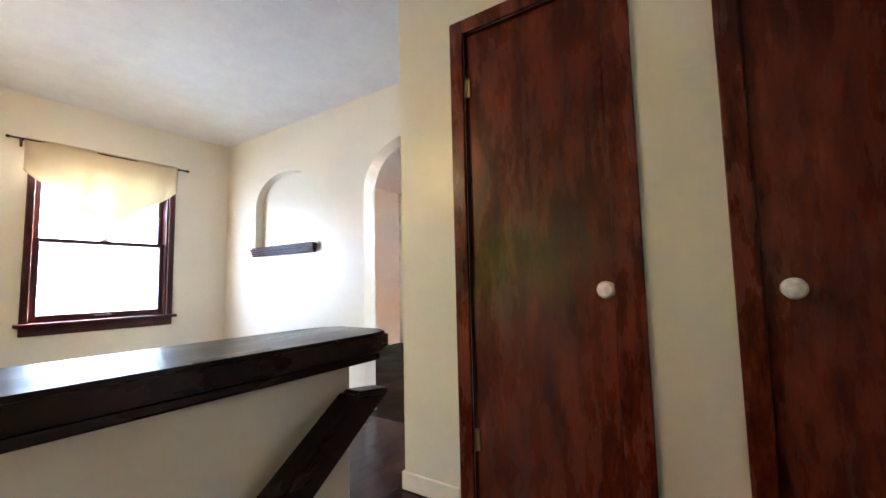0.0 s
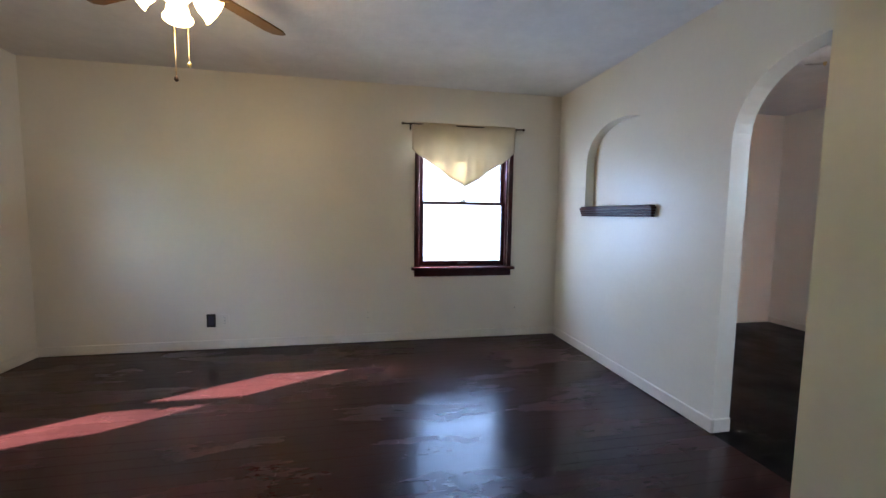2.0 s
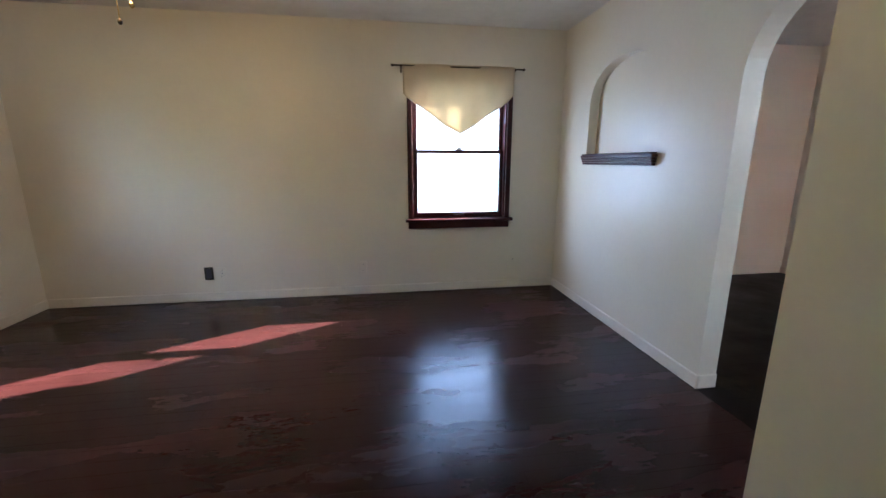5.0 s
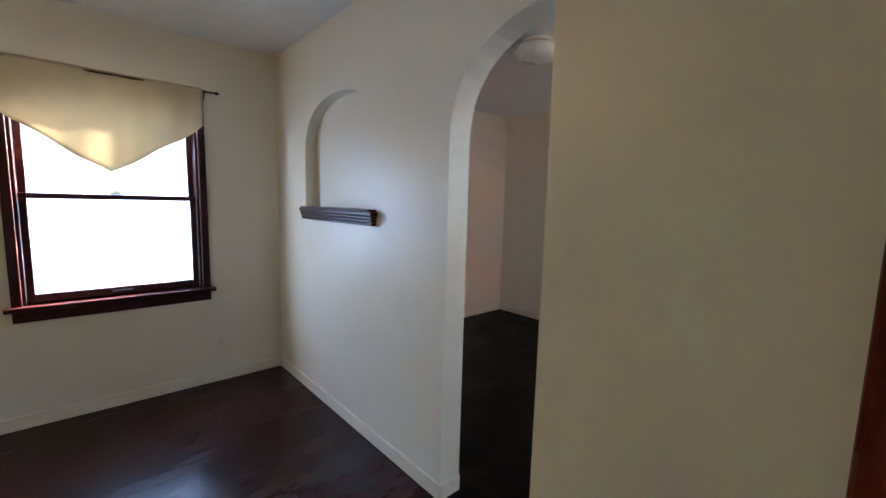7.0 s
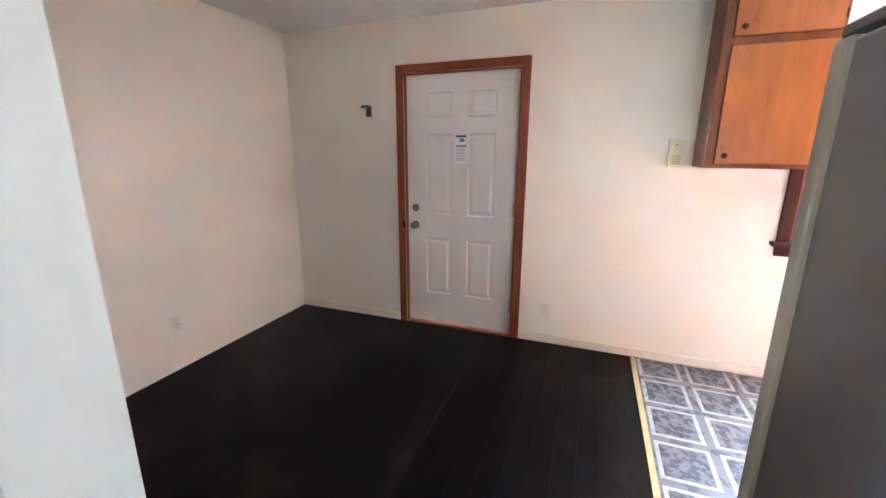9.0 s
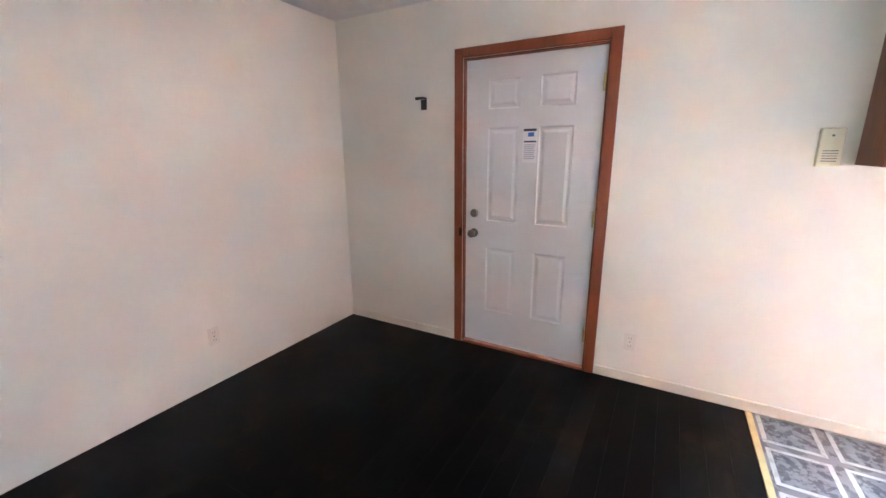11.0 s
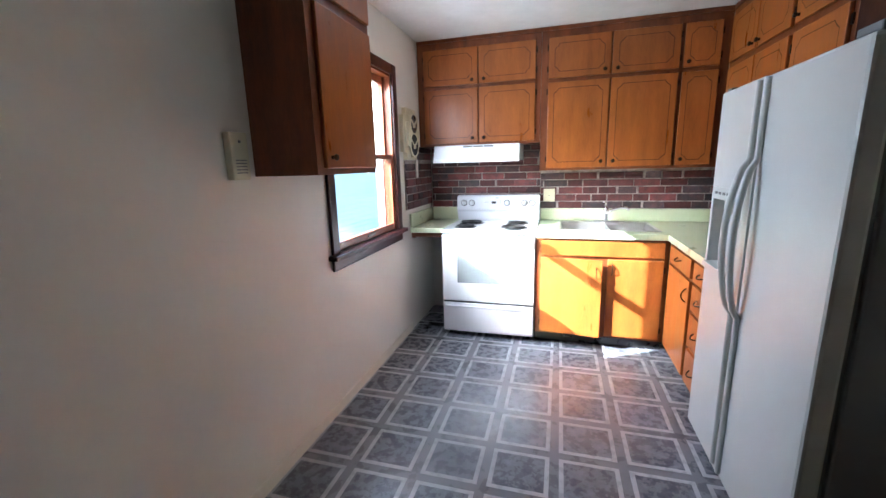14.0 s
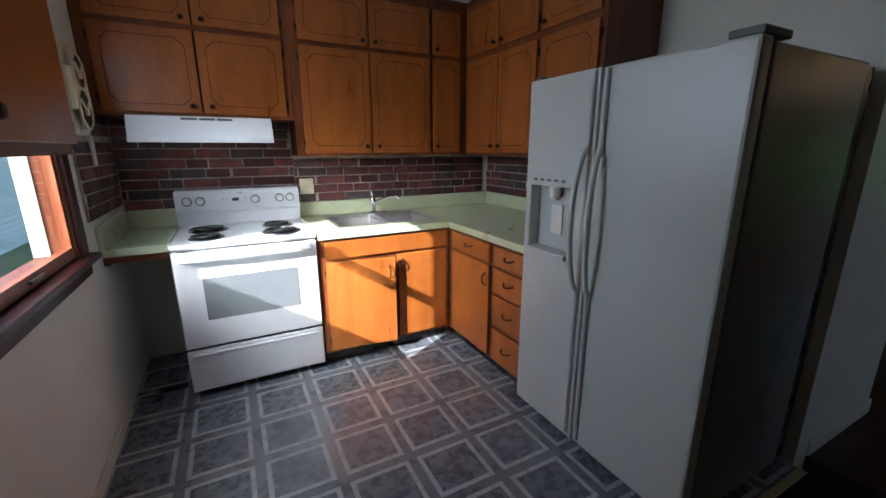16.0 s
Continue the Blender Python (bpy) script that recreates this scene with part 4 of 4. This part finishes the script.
# ---- stove ----
st = thing("stove", (4.955, -0.47, 0), "white electric coil range with an oven window", "stove")
X0, X1 = 4.577, 5.333
part("body", boxes((X0 + 0.003, X1 - 0.003, -0.835, -0.195, 0.03, 0.885), bevel=0.004), M_WHITE, st)
part("cooktop", boxes((X0, X1, -0.835, -0.148, 0.886, 0.917), bevel=0.009), M_WHITE, st)
bm = bmesh.new()
prism(bm, [(X0, -0.835, 0.917), (X0, -0.745, 0.917), (X0, -0.735, 1.0), (X0, -0.71, 1.02), (X0, -0.722, 1.13), (X0, -0.74, 1.15), (X0, -0.835, 1.15)], (X1 - X0, 0, 0))
bmesh.ops.bevel(bm, geom=list(bm.edges), offset=0.006, segments=2, affect='EDGES')
guard = part("backguard", bm, M_WHITE, st, "white control panel with knobs")
for x in (5.265, 5.19, 4.865, 4.71, 4.64):
    k = part("knob", lathe(bmesh.new(), [(0.024, -0.71), (0.022, -0.697), (0.017, -0.692), (0.017, -0.682), (0.004, -0.68)], (x, 0, 1.082), 'Y', 18), M_WHITE, guard, smooth=True)
    part("dial_ring", lathe(bmesh.new(), [(0.029, -0.716), (0.029, -0.7105)], (x, 0, 1.082), 'Y', 18), M_GASKET, k)
part("display", boxes((4.965, 5.005, -0.722, -0.7085, 1.075, 1.095)), M_BLACK, guard, "small dark clock display")
for i, (x, z) in enumerate(((4.925, 1.10), (4.925, 1.085), (4.925, 1.07), (5.06, 1.09), (5.04, 1.09))):
    part("mark", boxes((x - 0.005, x + 0.005, -0.72, -0.7085, z - 0.003, z + 0.003)), M_INKG, guard)
part("emblem", boxes((4.94, 4.97, -0.735, -0.7115, 1.122, 1.130)), M_INKG, guard)
for x, y, r in ((5.16, -0.56, 0.095), (5.16, -0.31, 0.075), (4.755, -0.56, 0.075), (4.755, -0.31, 0.095)):
    pan = part("drip_pan", lathe(bmesh.new(), [(r + 0.018, 0.9172), (r + 0.016, 0.921), (r, 0.9195), (r * 0.4, 0.9185)], (x, y, 0), 'Z', 28), M_BLACK, st, smooth=True)
    pts = [(x + (0.02 + (r - 0.022) * i / 110) * math.cos(i * 0.228), y + (0.02 + (r - 0.022) * i / 110) * math.sin(i * 0.228), 0.928) for i in range(111)]
    part("coil", tube(bmesh.new(), pts, 0.0062, 6), M_COIL, pan, "black spiral burner coil", smooth=True)
dr = part("oven_door", boxes((X0 + 0.004, X1 - 0.004, -0.194, -0.15, 0.315, 0.875), bevel=0.008), M_WHITE, st)
part("oven_window", boxes((4.70, 5.20, -0.152, -0.1485, 0.475, 0.72), bevel=0.001), M_OVENGL, dr, "grey tinted oven window")
hd = part("handle", boxes((X0 + 0.04, X1 - 0.04, -0.125, -0.10, 0.825, 0.852), bevel=0.008), M_WHITE, dr, "white bar handle")
for x in (X0 + 0.055, X1 - 0.055):
    part("handle_post", boxes((x - 0.015, x + 0.015, -0.151, -0.124, 0.828, 0.85), bevel=0.004), M_WHITE, hd)
dw = part("drawer", boxes((X0 + 0.004, X1 - 0.004, -0.194, -0.152, 0.045, 0.298), bevel=0.008), M_WHITE, st)
part("drawer_lip", boxes((X0 + 0.03, X1 - 0.03, -0.158, -0.142, 0.262, 0.278), bevel=0.005), M_WHITE, dw)
part("seam", boxes((X0 + 0.008, X1 - 0.008, -0.194, -0.17, 0.299, 0.314)), M_BLACK, st)
for x in (X0 + 0.05, X1 - 0.05):
    for y in (-0.23, -0.78):
        part("foot", lathe(bmesh.new(), [(0.016, 0.0005), (0.016, 0.03)], (x, y, 0), 'Z', 10), M_BLACK, st)

hood = thing("range_hood", (5.09, -0.64, 1.45), "white metal range hood under the wall cabinet", "range hood")
bm = bmesh.new()
prism(bm, [(4.735, YS + 0.003, 1.46), (4.735, -0.43, 1.46), (4.735, -0.425, 1.475), (4.735, -0.47, 1.593), (4.735, YS + 0.003, 1.593)], (0.73, 0, 0))
bmesh.ops.bevel(bm, geom=list(bm.edges), offset=0.004, segments=1, affect='EDGES')
body = part("body", bm, M_WHITE, hood)
for x in (4.95, 5.04, 5.13):
    bm = boxes((x, x + 0.08, -0.4695, -0.462, 1.563, 1.585))
    part("vent_slot", bm, M_GASKET, body)
part("lip", boxes((4.735, 5.465, -0.428, -0.42, 1.448, 1.474), bevel=0.002), M_WHITE, hood)

# ---- fridge ----
fr = thing("fridge", (3.35, 1.21, 0), "white side-by-side fridge with an ice dispenser", "fridge")
Y0, Y1, XF = 0.755, 1.685, 3.715
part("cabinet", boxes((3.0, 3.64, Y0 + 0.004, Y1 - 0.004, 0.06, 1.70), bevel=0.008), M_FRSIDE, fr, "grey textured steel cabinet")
# Black block added to put shade into the gap behind the fridge.
part("back_panel", boxes((2.925, 2.999, Y0 + 0.02, Y1 - 0.012, 0.06, 1.69)), M_BLACK, fr, "black block standing for the shade behind the fridge")
part("gasket", boxes((3.6405, 3.652, Y0 + 0.015, Y1 - 0.015, 0.11, 1.69)), M_GASKET, fr)
D0, D1, DZ0, DZ1 = 0.795, 1.055, 0.945, 1.245
bm = boxes((3.653, XF, Y0, D0, 0.075, 1.71), (3.653, XF, D1, 1.155, 0.075, 1.71), (3.653, XF, D0, D1, 0.075, DZ0), (3.653, XF, D0, D1, DZ1, 1.71), (3.653, 3.662, D0, D1, DZ0, DZ1))
bmesh.ops.remove_doubles(bm, verts=bm.verts, dist=1e-5)
fz_door = part("freezer_door", bm, M_FRIDGE, fr, "narrow white freezer door")
disp = part("dispenser", boxes((3.7155, 3.722, D0 - 0.02, D1 + 0.02, DZ1, DZ1 + 0.055), (3.7155, 3.721, D0 - 0.02, D0, DZ0 - 0.02, DZ1), (3.7155, 3.721, D1, D1 + 0.02, DZ0 - 0.02, DZ1),
                               (3.663, 3.74, D0 + 0.001, D1 - 0.001, DZ0 - 0.02, DZ0 + 0.004), bevel=0.002), M_FRIDGE, fz_door, "white ice dispenser surround")
part("spout", lathe(bmesh.new(), [(0.028, 1.244), (0.026, 1.2), (0.015, 1.185)], (3.69, 0.925, 0), 'Z', 14), M_WPLATE, disp)
part("paddle", boxes((3.664, 3.672, 0.89, 0.96, 1.02, 1.16), bevel=0.003), M_WPLATE, disp)
for i in range(5):
    part("button", boxes((3.7222, 3.7245, 0.815 + 0.045 * i, 0.84 + 0.045 * i, DZ1 + 0.022, DZ1 + 0.034)), M_GASKET, disp)
fd = part("fridge_door", boxes((3.653, XF, 1.165, Y1, 0.075, 1.71), bevel=0.012), M_FRIDGE, fr, "wide white fridge door")
for y, s, own in ((1.128, -1, fz_door), (1.192, 1, fd)):
    pts = [(XF + 0.004, y, 1.70)]
    for i in range(17):
        q = i / 16
        z = 1.42 - 0.62 * q
        b = math.sin(math.pi * q) ** 0.55
        pts.append((XF + 0.006 + 0.055 * b, y + s * 0.012 * b, z))
    pts.append((XF + 0.004, y, 0.10))
    part("handle", tube(bmesh.new(), pts, 0.0125, 10), M_FRIDGE, own, "long curved white handle", smooth=True)
part("hinge_cover", boxes((3.55, 3.70, Y1 - 0.10, Y1 - 0.006, 1.711, 1.735), bevel=0.005), M_GASKET, fr, "grey hinge cover")
part("hinge_cover", boxes((3.66, 3.70, Y0 + 0.006, Y0 + 0.05, 1.711, 1.728), bevel=0.005), M_GASKET, fr, "grey hinge cover")
part("kick_grille", boxes((3.62, 3.652, Y0 + 0.01, Y1 - 0.01, 0.012, 0.07)), M_GASKET, fr)
for x in (3.06, 3.6):
    for y in (Y0 + 0.06, Y1 - 0.06):
        part("foot", lathe(bmesh.new(), [(0.02, 0.0005), (0.02, 0.06)], (x, y, 0), 'Z', 10), M_BLACK, fr)

# ---- wall exhaust fan ----
ex = thing("wall_exhaust_fan", (XE, -0.27, 1.68), "old cream wall exhaust fan with dark openings", "exhaust fan")
bm = boxes((XE - 0.035, XE - 0.001, -0.44, -0.10, 1.48, 1.885))
bmesh.ops.bevel(bm, geom=[e for e in bm.edges if abs(e.verts[0].co.x - e.verts[1].co.x) > 0.01], offset=0.06, segments=5, affect='EDGES')
part("plate", bm, M_IVORY, ex)
bm = boxes((XE - 0.06, XE - 0.0355, -0.385, -0.155, 1.50, 1.865))
bmesh.ops.bevel(bm, geom=[e for e in bm.edges if abs(e.verts[0].co.x - e.verts[1].co.x) > 0.01], offset=0.09, segments=6, affect='EDGES')
shroud = part("shroud", bm, M_IVORY, ex, "cream domed shroud")
for z, r in ((1.765, 0.075), (1.60, 0.088)):
    o = part("opening", lathe(bmesh.new(), [(r, -0.0602), (r - 0.004, -0.0615)], (XE, -0.27, z), 'X', 28), M_BLACK, shroud, "dark round opening")
    ring = [(XE - 0.062, -0.27 + (r + 0.003) * math.cos(radians(12 * k)), z + (r + 0.003) * math.sin(radians(12 * k))) for k in range(31)]
    part("rim", tube(bmesh.new(), ring, 0.0055, 6), M_IVORY, shroud, smooth=True)
    part("hub", lathe(bmesh.new(), [(0.022, -0.0617), (0.02, -0.072), (0.006, -0.075)], (XE, -0.262, z - 0.012), 'X', 16), M_IVORY, shroud, smooth=True)
    for k in range(2):
        ang = radians(25 + 120 * k)
        part("spoke", tube(bmesh.new(), [(XE - 0.067, -0.262 + 0.025 * math.cos(ang), z - 0.012 + 0.025 * math.sin(ang)), (XE - 0.067, -0.27 + (r + 0.002) * math.cos(ang), z + (r + 0.002) * math.sin(ang))], 0.006, 6), M_IVORY, shroud)
part("cord_cover", boxes((XE - 0.03, XE - 0.001, -0.43, -0.385, 1.33, 1.479), bevel=0.004), M_WPLATE, ex)
bat = thing("floor_bracket", (5.45, -0.3, 0), "small black metal bracket on the floor", "bracket")
part("bar", boxes((5.37, 5.52, -0.34, -0.32, 0.001, 0.03), (5.50, 5.52, -0.32, -0.24, 0.001, 0.02), bevel=0.003), M_BLACK, bat)

# ---- outside ----
shell("ground", boxes((-400, 400, -400, 400, -2.2, -1.75)), M_GRASS, "green lawn reaching to the horizon")
house = thing("neighbour_house", (-1, 12, -1.74), "pale sided house seen through the window", "house")
part("wall", boxes((-7, 5.0, 10.5, 17, -1.74, 3.4)), M_SIDING, house)
for i in range(30):
    z = -1.7 + i * 0.165
    part("siding_board", boxes((-7.02, 5.02, 10.47, 10.499, z, z + 0.155)), M_SIDING, house)
bm = bmesh.new()
prism(bm, [(-7.4, 10.0, 3.3), (-7.4, 13.75, 5.4), (-7.4, 17.4, 3.3)], (12.8, 0, 0))
part("roof", bm, M_ROOF, house)

# Made-up long building that gives the east window its hazy grey-green view.
shed = thing("yard_backdrop", (13, -4, -1.74), "added pale grey building as backdrop across the yard", "garage")
part("wall", boxes((11.5, 17, -30, 4.2, -1.74, 1.9)), M_SIDING_GREY, shed)
for i in range(21):
    part("siding_board", boxes((11.47, 11.499, -30.02, 4.22, -1.7 + i * 0.17, -1.54 + i * 0.17)), M_SIDING_GREY, shed)
bm = bmesh.new()
prism(bm, [(11.2, -30.3, 1.85), (14.25, -30.3, 3.2), (17.3, -30.3, 1.85)], (0, 34.8, 0))
part("roof", bm, M_ROOF, shed)


def tree(at, height, spread, seed, label, count=34000):
    rnd = random.Random(seed)
    t = thing("tree", at, label, "tree", "garden trees")
    base = Vector(at)
    bm = bmesh.new()
    trunk = [base + Vector((0.08 * math.sin(i), 0.06 * math.cos(i * 1.7), height * 0.62 * i / 6)) for i in range(7)]
    for i, (a, b) in enumerate(zip(trunk, trunk[1:])):
        tube(bm, [a, b], 0.24 * (1 - 0.11 * i), 9)
    tips = []
    for i in range(16):
        a = trunk[2 + i % 5]
        ang = rnd.uniform(0, 6.28)
        r = spread * rnd.uniform(0.5, 0.95)
        tip = a + Vector((r * math.cos(ang), r * math.sin(ang), rnd.uniform(-0.05, 0.34) * height))
        mid = a.lerp(tip, 0.5) + Vector((0, 0, 0.05 * height))
        tube(bm, [a, mid], 0.07, 6)
        tube(bm, [mid, tip], 0.035, 5)
        tips += [tip, mid, mid.lerp(tip, 0.5)]
    part("trunk", bm, M_BARK, t)
    verts, faces = [], []
    for i in range(count):
        c = rnd.choice(tips) + Vector((rnd.gauss(0, 0.7), rnd.gauss(0, 0.7), rnd.gauss(0, 0.55)))
        u = Vector((rnd.gauss(0, 1), rnd.gauss(0, 1), rnd.gauss(0, 0.6))).normalized()
        w = u.cross(Vector((rnd.gauss(0, 1), rnd.gauss(0, 1), rnd.gauss(0, 1)))).normalized()
        s = rnd.uniform(0.05, 0.115)
        n = len(verts)
        verts += [c - u * s, c + w * s * 0.45, c + u * s, c - w * s * 0.45]
        faces.append((n, n + 1, n + 2, n + 3))
    me = bpy.data.meshes.new("crown")
    me.from_pydata([tuple(v - base) for v in verts], [], faces)
    me.materials.append(M_LEAF)
    ob = new("crown", me)
    ob.parent = t
    return t


for i, (x, y, h, s) in enumerate(((-8.0, 2.4, 5.0, 2.3), (-9.0, 5.2, 5.2, 2.5), (-9.0, -0.8, 5.0, 2.4), (-14.5, 4.5, 6.4, 3.4), (-15, 0.6, 6.2, 3.2), (-15, 9.0, 6.4, 3.4))):
    tree((x, y, -1.75), h, s, 11 + i, "leafy green tree outside the window")
for i, (x, y, h, s) in enumerate(((26, -12, 9, 4.5), (30, -3, 9.5, 4.8), (24, -22, 10, 4.6))):
    tree((x, y, -1.75), h, s, 31 + i, "distant leafy tree across the yard", 3000)

# ---- floor boards, tiles and bricks ----
board_floor = thing("floor", (0.4, 3, 0), "dark red-brown worn wooden floor boards", "floor", kind="structure")
MESHES = {}


def slab(key, lx, ly, lz, bevel, mats, inner=None):
    """Shared mesh of a piece with chamfered upper edges, from 0 to lx, ly and down by lz."""
    if key in MESHES:
        return MESHES[key]
    bm = bmesh.new()
    b = bevel
    top = [bm.verts.new(p) for p in ((b, b, 0), (lx - b, b, 0), (lx - b, ly - b, 0), (b, ly - b, 0))]
    mid = [bm.verts.new(p) for p in ((0, 0, -b), (lx, 0, -b), (lx, ly, -b), (0, ly, -b))]
    low = [bm.verts.new(p) for p in ((0, 0, -lz), (lx, 0, -lz), (lx, ly, -lz), (0, ly, -lz))]
    for p, q in ((top, mid), (mid, low)):
        for k in range(4):
            bm.faces.new((p[k], q[k], q[(k + 1) % 4], p[(k + 1) % 4]))
    if inner:
        ins = [bm.verts.new(p) for p in ((inner, inner, 0), (lx - inner, inner, 0), (lx - inner, ly - inner, 0), (inner, ly - inner, 0))]
        for k in range(4):
            bm.faces.new((top[k], top[(k + 1) % 4], ins[(k + 1) % 4], ins[k]))
        bm.faces.new(ins).material_index = 1
    else:
        bm.faces.new(top)
    bmesh.ops.recalc_face_normals(bm, faces=bm.faces)
    me = bpy.data.meshes.new(key)
    bm.to_mesh(me)
    bm.free()
    for m in mats:
        me.materials.append(m)
    MESHES[key] = me
    return me


def piece(name, me, parent, m):
    ob = new(name, me)
    ob.parent = parent
    ob.matrix_parent_inverse = Matrix.Translation(-ORIGIN[parent])
    ob.matrix_basis = m
    return ob


def lay_boards(parent, x0, x1, y0, y1, w, material, key, seed, gap=0.0012):
    rnd = random.Random(seed)
    y = y0
    while y < y1 - 0.005:
        wide = min(w, y1 - y)
        x = x0
        first = True
        while x < x1 - 0.01:
            ln = rnd.choice((0.9, 1.2, 1.5, 1.8)) if not first else rnd.choice((0.5, 0.8, 1.1, 1.4))
            ln = min(ln, x1 - x)
            if x1 - x - ln < 0.25:
                ln = x1 - x
            me = slab("%s_%.3f_%.3f" % (key, ln, wide), ln - gap, wide - gap, 0.011, gap * 0.6, [material])
            piece("plank", me, parent, Matrix.Translation((x, y, rnd.uniform(-gap * 0.5, 0.0))))
            x += ln
            first = False
        y += wide


lay_boards(board_floor, XW, XA, 1.2, YN, 0.083, M_FLOOR, "board", 3, 0.0008)
lay_boards(board_floor, 1.1, XC, -0.62, 1.2, 0.083, M_FLOOR, "board", 4, 0.0008)

dining_floor = thing("floor_dining", (4.2, 3.2, 0), "black painted worn wooden floor", "floor", kind="structure")
lay_boards(dining_floor, XA, XE, 1.755, YND, 0.11, M_FLOORD, "dining_board", 6, 0.0003)

strip = thing("floor_edge_strip", (4.3, 1.74, 0), "yellowed edging strip between wood and vinyl floor", "strip")
part("strip", boxes((XB, XE, 1.722, 1.754, -0.01, 0.004), bevel=0.002), M_BORDER, strip)
vinyl = thing("floor_kitchen", (4.3, 0.4, 0), "grey patterned vinyl kitchen floor in squares", "floor", kind="structure")
part("sheet", boxes((XB, XE, YS, 1.721, -0.0044, -0.0008)), M_VINYL, vinyl)
P, Q = 0.317, 0.301
ix0, iy0 = 4.713 + P * 3, 0.826 + Q * 3
for i in range(10):
    for j in range(9):
        x, y = ix0 - P * i + 0.022, iy0 - Q * j + 0.022
        xa, xb, ya, yb = max(x, XB), min(x + P - 0.044, XE), max(y, YS), min(y + Q - 0.044, 1.72)
        if xb - xa < 0.1 or yb - ya < 0.1:
            continue
        piece("tile", slab("vinyl_%.3f_%.3f" % (xb - xa, yb - ya), xb - xa, yb - ya, 0.0009, 0.0004, [M_TILEL, M_TILED], 0.021), vinyl, Matrix.Translation((xa, ya, 0.0)))


def bricks(name, at, turn, length, bands, label, seed):
    """Courses of thin bricks on a mortar bed: own x along the wall, own z out of it, own y up. bands: (from, to, low, high) along and up."""
    rnd = random.Random(seed)
    panel = thing(name, at, label, "backsplash", kind="structure")
    ORIGIN[panel] = Vector(at)
    for u0, u1, z0, z1 in bands:
        bm = boxes((u0, u1, z0, z1, -0.012, 0.0))
        bm.transform(turn)
        part("mortar_bed", bm, M_MORTAR, panel)
        row = 0
        z = z0 + 0.004
        while z < z1 - 0.02:
            h = min(0.055, z1 - z - 0.003)
            u = u0 + 0.003
            if row % 2:
                u -= 0.1
            while u < u1 - 0.02:
                ln = rnd.choice((0.195, 0.195, 0.195, 0.12, 0.15))
                a, b = max(u, u0 + 0.002), min(u + ln, u1 - 0.002)
                if b - a > 0.02:
                    dark = rnd.random() < 0.24
                    b = a + round((b - a) / 0.02) * 0.02 if b - a > 0.03 else b
                    me = slab("brick_%s_%.3f_%.3f" % (dark, b - a, h), b - a, h, 0.006, 0.003, [M_BRICKD if dark else M_BRICK])
                    piece("brick", me, panel, turn @ Matrix.Translation((a, z, 0.006)))
                u += ln + 0.011
            z += 0.064
            row += 1
    return panel


up_south = Matrix(((-1, 0, 0, XE), (0, 0, 1, YS + 0.013), (0, 1, 0, 0), (0, 0, 0, 1)))
up_east = Matrix(((0, 0, -1, XE - 0.013), (1, 0, 0, YS), (0, 1, 0, 0), (0, 0, 0, 1)))
up_west = Matrix(((0, 0, 1, XB + 0.013), (-1, 0, 0, 0.742), (0, 1, 0, 0), (0, 0, 0, 1)))
bricks("backsplash_south", (4.3, YS, 1.02), up_south, 2.7, ((0.021, 1.053, 1.031, 1.594), (1.054, 2.71, 1.021, 1.364)), "faux brick backsplash in dark red and charcoal", 8)
bricks("backsplash_east", (XE, -0.5, 1.05), up_east, 0.8, ((0.02, 0.7, 1.07, 1.478), (0.02, 0.41, 1.479, 1.594)), "faux red brick panel beside the window", 9)
bricks("backsplash_west", (XB, 0.0, 1.02), up_west, 1.5, ((0.0, 1.58, 1.021, 1.364),), "faux brick backsplash under the side cabinets", 10)
